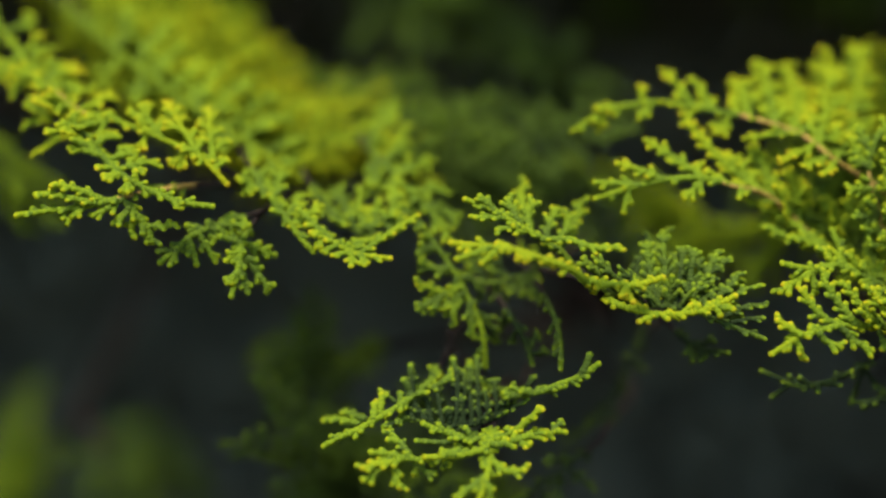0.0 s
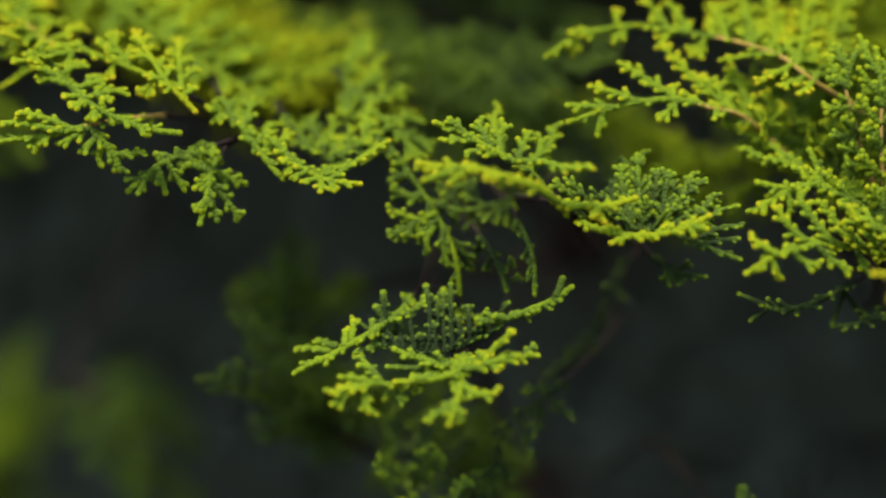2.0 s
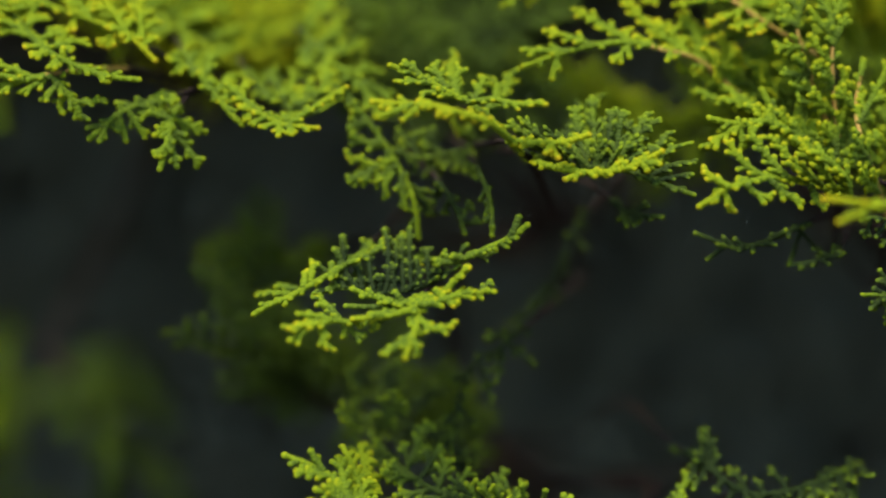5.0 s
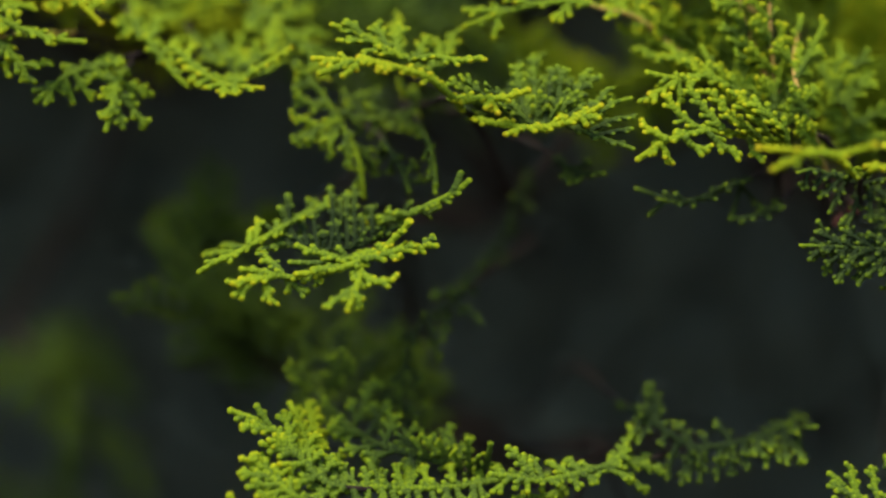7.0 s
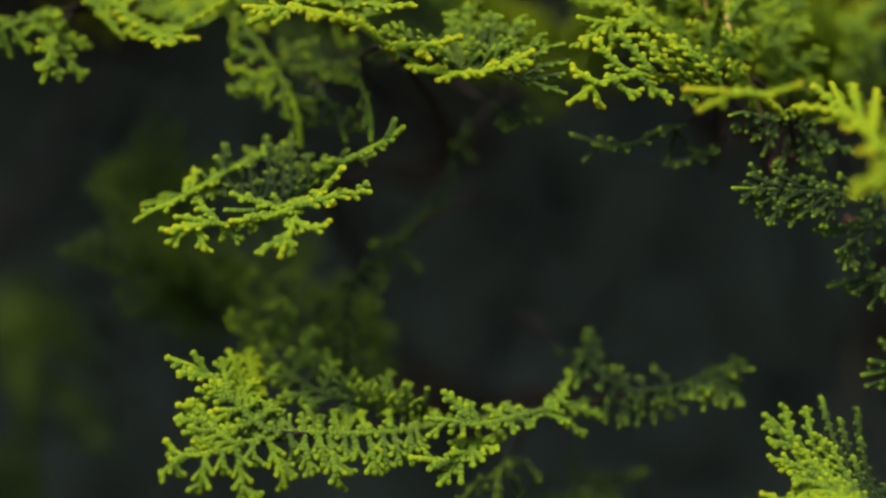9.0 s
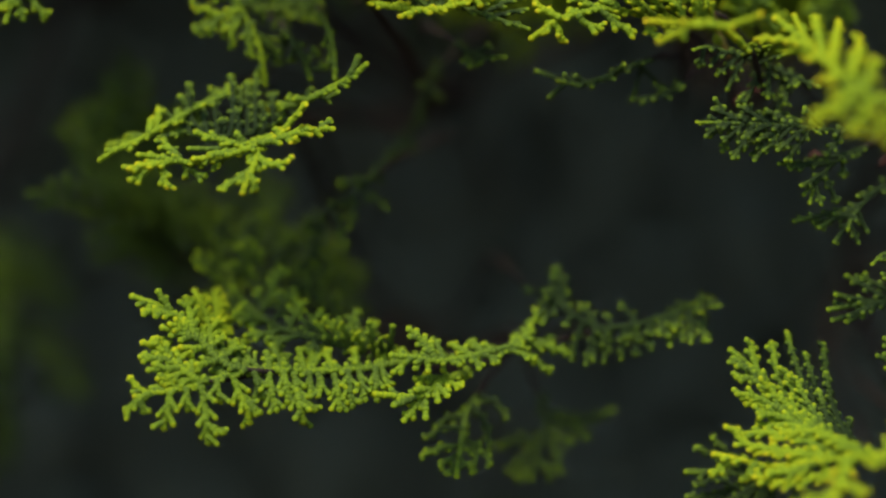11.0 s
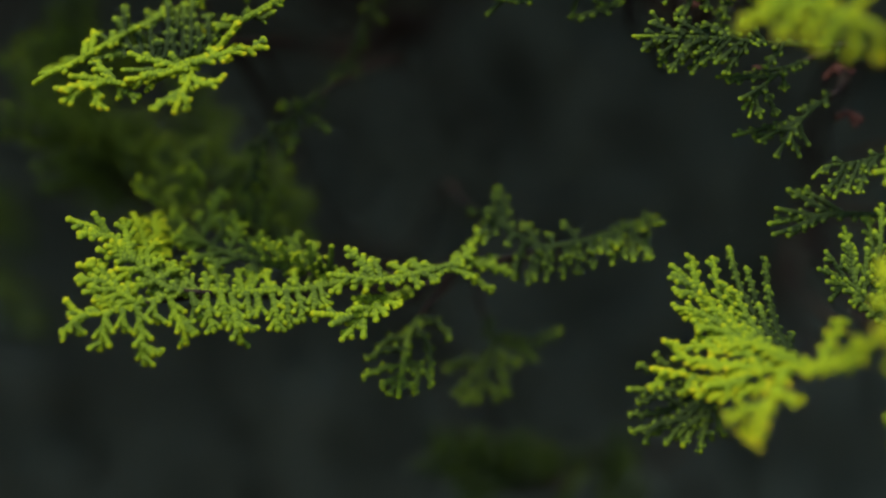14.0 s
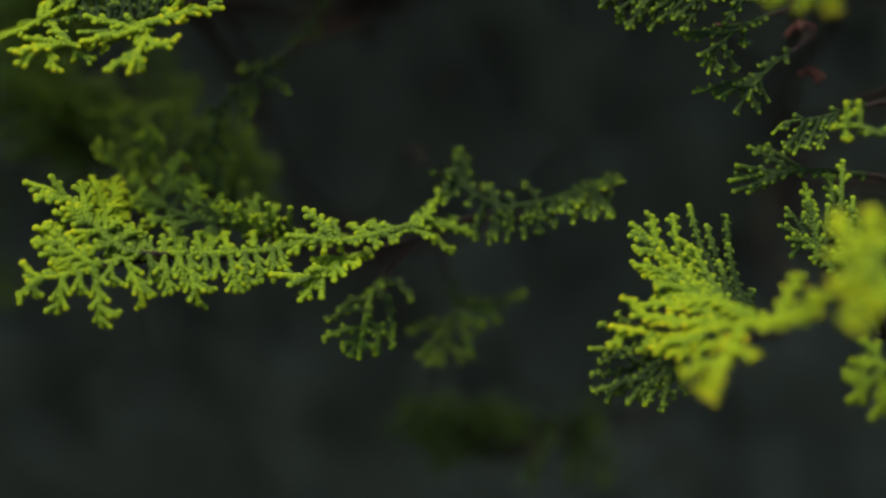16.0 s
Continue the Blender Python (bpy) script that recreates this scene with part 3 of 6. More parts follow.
juniper_branch(
    "juniper branch with dense knobbly yellow-green tips",
    [(29.6, 16, -9.7), (24.6, 8, -4.1), (20.8, 3, -0.2), (17, 0, 2.2), (13, -1, 4.3), (9.6, -1, 6.5), (6.6, -1, 7.8), (3.8, -1, 8.8)],
    (0.00, -0.60, 0.80), 0.66, [], arcs=[
        ([(9.3, -1, 6.6), (7.8, -1, 8.1), (6.4, -1, 9.4)], 1.1, 0),
        ([(11.1, -1, 5.5), (8.6, -2, 5.5), (5.6, -3, 5.5)], 1, -0.02),
        ([(13.5, -1, 3.9), (11.5, -2, 3.7), (9.4, -3, 3.3)], 0.9, -0.02),
        ([(13.8, 0, 4.1), (12.4, 1, 6.8), (11.4, 2, 9)], 1.4, -0.04),
        ([(15.7, 1, 3.1), (15.1, 3, 6.2), (16.2, 4, 8.5)], 1.4, -0.06),
        ([(18.3, 3, 1.7), (19.3, 6, 4.8), (20.7, 8, 7.4)], 1.3, -0.08),
    ] + [
        ([(20.3, 5, 0.5), (22.7, 8, 4.6), (22.1, 9, 7.1)], 1.2, -0.08),
        ([(21.2, 7, 0), (24.1, 11, 5), (25.6, 13, 8.7)], 1.3, -0.06),
        ([(16.2, 6, 3.5), (14.3, 12, 9), (15.2, 14, 12.5)], 1.2, -0.02),
        ([(17.5, -1, 1.7), (21.7, -6, 1.6), (26.1, -9, 0.2), (30.3, -10, 0.3)], 1.2, 0.1),
        ([(15, 0, 3.3), (13.1, -2, 3), (12.3, -3, 4.1)], 1.2, 0.02),
        ([(21, 2, -0.6), (19.4, 1, 0.7), (17.7, 0, 0.9)], 1, -0.12),
    ] + [
        ([(23.7, 5, -3.5), (21.8, 3, -1.6), (20.1, 2, 0.7)], 0.8, -0.15),
    ])
juniper_branch(
    "bare-looking yellow juniper shoot standing out from the shrub",
    [(27.8, 2, -7.9), (21.7, -12, -3.5), (16.8, -14, -1.6), (11.1, -13, 0.1), (6.3, -12, 0.5), (1.3, -12, 1.1)],
    (0.00, -0.91, 0.41), 0.86, [
        (0.713, 6.5, 28, 7, 0.5), (0.663, 4.4, 56, 7, 0.5), (0.438, 3.3, 28, -7, 0.5), (0.238, 4.3, -2, -31, 0.5),
        (0.588, 2.7, -15, -6, 0.5),
    ])
juniper_branch(
    "dense dark green juniper spray curving upward like a bowl",
    [(23.6, 10, -2.3), (29.2, 4, -7.9), (35.7, 1, -9.9), (42.7, -1, -10.4), (48.5, -3, -12.7), (56.5, -3, -15.8)],
    (0.00, -0.49, 0.87), 0.3, [
        (0.475, 12.4, 109, 39, 1.6), (0.513, 15.2, 99, 33, 1.6), (0.550, 12, 91, 33, 2), (0.625, 11.4, 107, 38, 2),
        (0.663, 12.4, 98, 27, 2), (0.738, 11, 82, 18, 1.6), (0.738, 8.2, 73, 6, 1.8), (0.800, 6.4, 54, -6, 1.2),
        (0.513, 5.6, 67, 67, 1.6), (0.475, 7, 172, 51, 1.6), (0.450, 10.1, -171, 54, 2), (0.400, 12.9, -173, 43, 2),
        (0.338, 12, -174, 39, 1.8), (0.575, 7.9, 54, 30, 2), (0.575, 4.5, 4, 59, 1.6), (0.675, 7.1, 65, 29, 1.8),
    ], arcs=[
        ([(34.8, 4, -8.9), (38.2, 8, -2.1), (41.3, 11, 3.8)], 1, 0),
        ([(33.8, 5, -8.3), (35.9, 9, -2.1), (37.8, 11, 2.3)], 1, 0),
        ([(36.9, 8, -2), (38.8, 9, -0.4), (40.2, 10, 0.6)], 0.6, 0),
        ([(40.8, 2, -9.7), (43.3, 5, -4.3), (44.4, 7, 0.1)], 1.1, 0.02),
        ([(42.8, 1, -10), (46, 4, -4.5), (45.2, 6, -0.4)], 1.1, 0.04),
        ([(44.8, 1, -10), (47.4, 4, -4.6), (49.4, 5, -0.4)], 1.1, 0.04),
    ] + [
        ([(47.4, 4, -4.6), (49.8, 4, -2.6), (51.6, 4, -1.5)], 0.9, 0.02),
        ([(38.8, 2, -9.5), (41.3, 5, -4.9), (42.1, 7, -0.8)], 1.1, -0.02),
        ([(37.8, 2, -9.4), (40.2, 4, -6.2), (42.6, 5, -4.7)], 0.9, 0.02),
        ([(43.2, 0, -10.2), (45.7, 1, -7.6), (48.1, 2, -4.9)], 0.9, 0.05),
        ([(46.7, -1, -11), (50.8, 1, -6.8), (52.8, 2, -4.3)], 1, 0),
        ([(47.6, -1, -11.6), (52.7, 0, -7.6), (56.7, 0, -6.4)], 0.9, 0.02),
    ] + [
        ([(48.4, -2, -12.4), (53.5, -1, -10.2), (56.9, -1, -10)], 0.9, 0),
        ([(50.5, -2, -13), (53.6, -2, -12.4), (56.4, -2, -12.1)], 0.7, -0.05),
        ([(30.7, 4, -8.5), (34.8, 2, -7.5), (38.4, 1, -8.8)], 0.8, 0.05),
        ([(30.7, 6, -7.7), (33.9, 8, -5), (35.6, 9, -2.9)], 1, -0.05),
        ([(39.2, 1, -9.8), (37.9, 4, -5.7), (41, 5, -5.5)], 0.9, -0.04),
        ([(41.7, 0, -10.2), (44.9, 1, -8.4), (46.6, 2, -6.9)], 0.8, 0.03),
    ])
juniper_branch(
    "yellow-green juniper shoot lying in front of a dark spray",
    [(22.7, 2, -4.9), (26.3, -4, -5.8), (30, -6, -6.2), (33.9, -6, -6.2), (38.4, -5, -4.9)],
    (0.00, -0.85, 0.53), 0.85, [
        (0.609, 3.6, -68, 1, 0.5), (0.641, 3, -120, 9, 0.5), (0.406, 2.2, -143, 12, 0.5),
    ])
juniper_branch(
    "yellow juniper shoot along the lower edge of a dark spray",
    [(27.9, 4, -7.5), (30.9, -2, -9.8), (36.1, -4, -11.2), (42.1, -4, -11.3), (47, -5, -10.1), (51, -5, -8.1)],
    (0.00, -0.85, 0.53), 0.8, [
        (0.450, 4.3, -146, 10, 0.6), (0.825, 3.1, -38, -3, 0.6), (0.825, 2.1, -92, -3, 0.6), (0.500, 2.3, -15, -7, 0.6),
        (0.713, 3.4, 111, -13, 0.6),
    ])
juniper_branch(
    "small dark juniper spray in the shade beneath a branch",
    [(41.6, 16, -13.5), (44.2, 12, -16.5), (47, 10, -18.2), (52, 9, -18.9)],
    (0.00, -0.87, 0.49), 0.25, [
        (0.438, 4, -37, -7, 1.2), (0.667, 2.9, -66, 10, 1), (0.833, 1.7, -60, 30, 0.8), (0.562, 3.8, 44, 5, 1.2),
    ])
juniper_branch(
    "long sunlit juniper branch with golden tips and tan stem",
    [(82.1, 15, 10.6), (72.2, 12, 16.2), (66.4, 14, 21), (58.4, 16, 24.1), (48.2, 18, 26.3), (38.8, 19, 27.5), (29.2, 18, 25), (24.1, 18, 21.9)],
    (0.00, -0.60, 0.80), 0.8, [
        (0.839, 3.6, 36, -39, 1), (0.786, 5.4, -10, 10, 1.2), (0.732, 3.6, -90, 36, 1.2), (0.705, 4.9, 50, -16, 1.2),
        (0.589, 10.4, -43, 15, 1.6), (0.536, 9.2, -53, 11, 1.8), (0.580, 5.2, 63, -18, 1.8), (0.500, 4.5, 80, -35, 1.8),
        (0.446, 13, -63, 2, 2.4), (0.375, 19.7, -69, 2, 3),
    ], leafy=0.5, more=[
        (0.286, 24.4, -60, -5, 3.2), (0.214, 31.6, -58, -6, 3.6), (0.143, 37, -86, 4, 3.6), (0.312, 9.6, 34, -14, 0.9),
        (0.232, 9, 84, -6, 1.6), (0.170, 7, 73, -2, 1.4), (0.143, 7.7, 75, 3, 1.4), (0.321, 22.8, -81, -10, 3),
        (0.232, 28.7, -71, -12, 3.4),
    ])
juniper_branch(
    "forked juniper branch with pinkish stem and golden-green tips",
    [(68.5, 14, 2.2), (59.8, 12, 9.7), (53.1, 9, 11.4), (47.3, 8, 12.9), (40.6, 8, 12.6), (33.4, 8, 10.9), (27.5, 8, 9.1)],
    (0.00, -0.80, 0.60), 0.75, [
        (0.500, 13.4, -39, -4, 1.6), (0.677, 9.2, -27, 11, 1.6), (0.771, 8.6, -15, 10, 1.2), (0.823, 4.8, 60, -19, 1.2),
        (0.500, 5.7, 52, -11, 1.8), (0.302, 4.1, 63, 11, 1.2), (0.188, 18.7, -31, -9, 2), (0.094, 13.9, -33, -5, 2.4),
        (0.052, 10.2, -39, 10, 2.4), (0.219, 9.1, -59, -2, 2.2), (0.115, 6.1, -103, 40, 2.4), (0.083, 8.2, 9, 29, 2),
        (0.365, 5, -33, -10, 1),
    ], leafy=0.5)
juniper_branch(
    "mid-green juniper spray among sunlit branches",
    [(83.3, 20, -4.1), (75.2, 16, 1.1), (69.9, 16, 5.4), (64.2, 19, 9.7)],
    (0.20, -0.78, 0.59), 0.48, [
        (0.458, 15, 32, -13, 2), (0.583, 7.5, 84, -5, 2), (0.667, 7.8, 41, 4, 2), (0.333, 10, -17, 11, 2.2),
        (0.271, 9.5, -35, 27, 2.4), (0.229, 12.4, -70, 39, 2.6), (0.792, 5.9, -65, 10, 2), (0.125, 8.6, -37, 53, 2.4),
        (0.333, 10.2, 0, 30, 2), (0.458, 7.3, 45, 49, 1.8),
    ])
juniper_branch(
    "bright green juniper spray with forked yellow tips",
    [(79.4, 10, -7.6), (74.7, 5, -5), (69.8, 1, -2.8), (66.5, -1, -3.5), (62.3, -3, -3.2), (59.2, -4, -2.5)],
    (0.00, -0.80, 0.60), 0.68, [], arcs=[
        ([(66.5, -1, -3.5), (63.3, -3, -4.6), (60.8, -4, -6.3), (58.9, -4, -7.6)], 1.4, 0.05),
        ([(64.9, -2, -4.2), (65, -3, -6.2), (65.4, -3, -7.7)], 1.1, 0),
        ([(69.3, 1, -2.8), (68.3, 1, -1.2), (67.7, 2, -0)], 1.2, 0.02),
        ([(70.9, 2, -3), (70.6, 3, -1.2), (69.6, 3, -0.4)], 1, 0.02),
        ([(75.9, 6, -5.4), (73.2, 4, -2), (72.3, 4, -0.7)], 1.3, -0.05),
        ([(77, 7, -6.4), (74.8, 5, -4), (73.8, 5, -2.4)], 1.3, -0.08),
    ] + [
        ([(75, 7, -4.7), (70.3, 9, -0.3), (64.3, 10, 1.5), (59.1, 11, 4.2)], 0.8, -0.05),
        ([(68.8, 9, 0.2), (66.3, 9, 1.5), (62.6, 8, 2.1)], 0.8, -0.05),
        ([(70.3, 9, -0.1), (63.2, 13, 5.5), (56.2, 15, 9)], 0.9, -0.1),
    ])
juniper_branch(
    "wide flat bright green juniper spray with yellow tips",
    [(85.6, 6, -16.6), (79, 2, -14.5), (73.4, -2, -13.5), (69.1, -5, -13.3), (64.4, -7, -14.3), (61, -8, -15.3), (58.8, -8, -16.8), (56.6, -8, -18.2)],
    (0.00, -0.80, 0.60), 0.7, [], arcs=[
        ([(62, -8, -15), (59.9, -8, -13.7), (57.6, -8, -12.2)], 0.9, 0.06),
        ([(60.6, -8, -15.5), (61.5, -8, -16.9), (61.9, -8, -18.9)], 1, 0.06),
        ([(64.9, -7, -14.3), (66.3, -7, -16), (69, -7, -17)], 1.2, 0),
        ([(69.1, -5, -13.4), (71.9, -5, -16.2), (74.8, -5, -17.7)], 1.3, -0.02),
        ([(77.2, 0, -14.4), (77.7, -2, -17.1), (79, -3, -18.9)], 1, -0.05),
        ([(68.3, -5, -13.1), (64.9, -6, -10.9), (63.1, -6, -8.4), (62.1, -6, -7)], 1.3, 0),
    ] + [
        ([(72.4, -4, -13.3), (69.4, -4, -9.8), (67.1, -4, -6.5), (66.4, -3, -3.6)], 1.3, -0.06),
        ([(76.6, -2, -13.9), (73.6, -2, -10.1), (71.5, -2, -7.6), (70, -2, -5.8)], 1.2, -0.04),
        ([(79.2, 0, -14.4), (75.3, -3, -12.3), (72.7, -4, -10.7)], 1.9, 0),
        ([(81.8, 0, -15.6), (78.2, -4, -11.9), (76, -5, -9.4), (74.7, -5, -6.8)], 1.9, 0.03),
        ([(83.1, 0, -15.9), (80.9, -4, -12), (78.1, -5, -9.3), (76.7, -5, -9)], 1.8, 0.03),
        ([(84.1, 0, -16.4), (82.7, -3, -13.4), (80.6, -5, -12.1)], 1.6, 0.03),
    ])
juniper_branch(
    "mid-green juniper spray rising behind a bright flat spray",
    [(91.8, 6, -14.3), (85.9, 6, -10.9), (78.9, 5, -6.6), (73, 6, -2), (70.5, 8, 3.7)],
    (0.10, -0.87, 0.48), 0.48, [
        (0.500, 10.3, 16, 10, 2.2), (0.438, 6.2, 26, 2, 2.2), (0.359, 9.8, -18, -4, 2.2), (0.359, 5.4, -58, 15, 2.2),
        (0.281, 9.3, -74, -1, 2.4), (0.250, 11.6, -94, -15, 2.4), (0.391, 4.7, 65, -0, 2), (0.172, 5, -24, 13, 2),
        (0.578, 9.4, -75, -3, 2.4),
    ])
juniper_branch(
    "short yellow juniper shoot with opposite forked tips",
    [(94.9, -8, -23.1), (88, -20, -20), (83.4, -23, -19.6), (80.4, -24, -20.9), (77.2, -24, -22.2)],
    (0.00, -0.85, 0.53), 0.88, [
        (0.250, 7.9, 83, 60, 0.4), (0.500, 8.6, -47, -24, 0.4), (0.375, 4.3, 137, 31, 0.4), (0.578, 1.3, -50, 37, 0.4),
    ])
juniper_branch(
    "upright tan juniper stem with sparse green leaves",
    [(92.9, 11, -20.9), (89.5, 5, -12.7), (87, 3, -6.7), (86.6, 5, -0.2), (89.1, 9, 8.7)],
    (0.20, -0.98, 0.10), 0.6, [
        (0.625, 12.9, -33, 8, 2), (0.453, 4.6, -80, -14, 1.6), (0.328, 6.5, 9, 3, 2), (0.156, 10, 26, 16, 2),
        (0.719, 5.5, 58, 22, 2),
    ], leafy=0.1)
juniper_branch(
    "fan-shaped soft dark green juniper spray",
    [(99.5, 18, -16.2), (98.2, 14, -9.8), (97.5, 14, -3.4), (97.5, 18, 4.7)],
    (-0.10, -0.98, 0.20), 0.5, [
        (0.188, 9.3, 28, -19, 2), (0.271, 7.8, -78, -6, 2), (0.396, 10.3, 26, -10, 2), (0.500, 7.2, -51, -7, 2),
        (0.625, 6, 25, 11, 2), (0.125, 5.8, -81, 19, 2), (0.083, 8, 41, -2, 2), (0.708, 6.9, -46, 14, 2),
    ])
juniper_branch(
    "dark green juniper fan deep in the shade",
    [(120.7, 34, -15.9), (117.3, 30, -6.3), (115.6, 30, 2.7)],
    (-0.10, -0.98, 0.20), 0.48, [
        (0.344, 7.7, 37, -9, 2.2), (0.438, 6.2, -46, -10, 2.2), (0.625, 6.6, 20, -4, 2.2), (0.219, 8.9, 58, 2, 2.2),
        (0.812, 6.3, -58, -3, 2.2),
    ])
juniper_branch(
    "thin juniper twig coloured dark for shade, with a row of small buds",
    [(80.9, 14, -19.5), (73.9, 8, -22.4), (69.6, 7, -24), (65.5, 7, -24.9), (61.4, 7, -23.9)],
    (0.00, -0.71, 0.71), 0.24, [
        (0.375, 3.1, 150, 43, 0.6), (0.562, 3.5, 141, 11, 0.4), (0.688, 2.6, -38, 33, 0.4), (0.844, 7, -5, 5, 0.4),
        (0.625, 2.3, 80, 16, 0.4), (0.906, 4.2, 36, -46, 0.4), (0.781, 3.1, -23, 21, 0.4), (0.156, 7.8, 122, -39, 0.4),
        (0.125, 7.3, 26, -65, 0.4),
    ])
juniper_branch(
    "curved juniper shoot with a yellow tip and upright beaded leaves",
    [(0.2, 14, -20.4), (-2.1, 8, -23.5), (-4.1, 4, -25.3), (-6.9, 1, -27.2), (-9.4, 0, -28.7), (-12.3, -1, -30.3), (-15.3, -2, -31.9), (-18.1, -3, -33), (-21, -3, -34.6)],
    (0.00, -0.60, 0.80), 0.6, [], arcs=[
        ([(-11.2, 0, -29.4), (-11, 1, -27.8), (-10.9, 2, -25.7)], 0.8, -0.05),
        ([(-12.3, -1, -30.3), (-12.2, 0, -28.8), (-12.2, 1, -27.4)], 0, -0.1),
        ([(-6, 2, -26.5), (-5.5, 4, -24), (-5.8, 6, -20.9)], 0, -0.14),
        ([(-5.8, 3, -25.1), (-6.5, 3, -24.1), (-7.1, 3, -23.3)], 0, -0.1),
        ([(-7.4, 1, -27.5), (-7.6, 2, -26.8), (-7.6, 3, -25.7)], 0, -0.1),
        ([(-1.6, 8, -23.6), (-2.1, 9, -22.4), (-2.5, 9, -21.4)], 0, -0.16),
    ] + [
        ([(-2.3, 6, -25), (-0.5, 4, -24.2), (1.6, 4, -22.5)], 0.9, 0),
        ([(-5.1, 3, -26.2), (-3.9, 2, -25.7), (-2.7, 1, -25.5)], 0, 0.05),
        ([(2.3, 7, -25.1), (2.1, 7, -22.3), (1.8, 7, -19.8)], 0, -0.1),
        ([(3.8, 8, -25.6), (4.4, 9, -23), (4.9, 10, -20.5)], 0, -0.2),
        ([(5.4, 9, -24.6), (5.8, 10, -21.9), (6.1, 11, -19.5)], 0, -0.2),
        ([(-5.4, 2, -29.5), (-7.9, 0, -30.4), (-10.4, -2, -31.4)], 0.6, -0.05),
    ] + [
        ([(-3.3, 5, -28.4), (-3.5, 4, -27.7), (-2.6, 3, -27.1)], 0.6, -0.12),
    ] + [
        ([(-14.8, 2, -31.2), (-18.4, 6, -30.8), (-21.7, 8, -30.9)], 0.9, -0.12),
        ([(-13.6, 2, -30.4), (-16.6, 6, -29.7), (-18.5, 8, -29.7)], 0.7, -0.14),
    ])
juniper_branch(
    "long curved green juniper shoot with a forked end",
    [(6.8, 16, -23.3), (9.5, 9, -25.6), (12.7, 4, -26.2), (15.1, 2, -25.9), (17.8, 0, -25.1), (20.7, -1, -23.8), (23.7, -2, -22.6), (25.7, -2, -21.4), (27.4, -2, -20.1)],
    (0.00, -0.71, 0.71), 0.5, [], arcs=[
        ([(24, -2, -22.5), (25, -2, -20.9), (25.9, -1, -18.6)], 0, 0),
        ([(13.8, 3, -26.2), (12.4, 3, -26.1), (10.8, 3, -25.7)], 0.7, 0),
        ([(15, 2, -26), (13.7, 3, -25.4), (12.3, 4, -24.6)], 0, -0.05),
        ([(16.1, 1, -25.7), (14.9, 1, -25.3), (14.1, 1, -25)], 0.6, 0),
        ([(10.2, 8, -26.1), (9.4, 7, -25.9), (8.5, 6, -26.3)], 0, -0.08),
        ([(18.2, 1, -25), (19.4, 2, -25.4), (21.8, 2, -24.3)], 0.5, -0.15),
    ] + [
        ([(7.2, 9, -26.7), (6.5, 7, -27.7), (5.3, 6, -27.6)], 0.5, -0.1),
    ])
juniper_branch(
    "juniper shoot bent like a smile with a yellow end",
    [(8.4, 4, -31.2), (8.4, -2, -32.5), (7.1, -4, -33), (4.9, -4, -33.2), (1.4, -3, -32.3), (-1.3, -3, -31.6), (-3.6, -3, -30.5)],
    (0.00, -0.70, 0.70), 0.54, [], arcs=[
        ([(7.9, -4, -32.8), (10.9, -6, -32.3), (13.2, -7, -30.9), (15.2, -8, -29.1), (17, -9, -27.4)], 0.6, 0.15),
        ([(5.1, -4, -33.1), (4.6, -4, -32.2), (3.9, -4, -31.2)], 0, 0),
        ([(11.1, -6, -32.4), (11.3, -6, -31.8), (11.2, -6, -31.1)], 0.5, 0.05),
        ([(3.8, -3, -33.5), (-0.1, -4, -33.8), (-4.8, -4, -33.5)], 0, -0.2),
    ])
juniper_branch(
    "juniper shoot with bright beaded yellow-green leaves along its length",
    [(9.1, 2, -31.3), (8.8, -5, -32.8), (6.8, -9, -34.4), (3.8, -9, -35.3), (0.4, -9, -35.7), (-3.2, -9, -35.8)],
    (0.00, -0.80, 0.60), 0.6, [], arcs=[
        ([(8.2, -8, -33.6), (10.2, -9, -33.5), (13.1, -8, -32.6), (15.6, -8, -32.2), (18, -7, -32.1), (20, -6, -31.3)], 1.3, 0.05),
        ([(15.6, -8, -32.2), (16.3, -8, -31.8), (17.1, -8, -31.3)], 0.8, 0.1),
        ([(18.2, -7, -32.1), (19.5, -6, -31.1), (20.6, -5, -29.8)], 0.7, -0.15),
        ([(13.1, -8, -32.6), (13.8, -9, -33.6), (15, -10, -33.3)], 0.5, 0.1),
        ([(4.2, -8, -34.9), (0.1, -7, -36.9), (1.2, -8, -37.1)], 0.5, -0.15),
        ([(2.3, -9, -35.6), (1.4, -9, -35.1), (-0.4, -9, -35.2)], 0.6, 0),
    ])
juniper_branch(
    "juniper spray with a yellow forked tip pointing down",
    [(8.6, 4, -31.2), (8.5, -6, -33.1), (8, -9, -35.7), (7.6, -12, -38.2), (6.7, -14, -40.6), (6, -15, -42.7)],
    (0.10, -0.80, 0.60), 0.62, [], arcs=[
        ([(8.2, -9, -35.9), (9.7, -11, -37.4), (11.7, -12, -37.9), (13.9, -13, -37.5)], 1, 0),
        ([(7.3, -12, -38.5), (4.7, -14, -40.4), (2.1, -15, -41.8)], 0.6, 0),
        ([(7.1, -13, -39.2), (7.9, -14, -40.7), (8.1, -14, -42.2)], 0.5, 0),
        ([(8.3, -8, -34.7), (7.2, -9, -35.7), (6.4, -9, -36.1)], 0.4, -0.05),
    ])
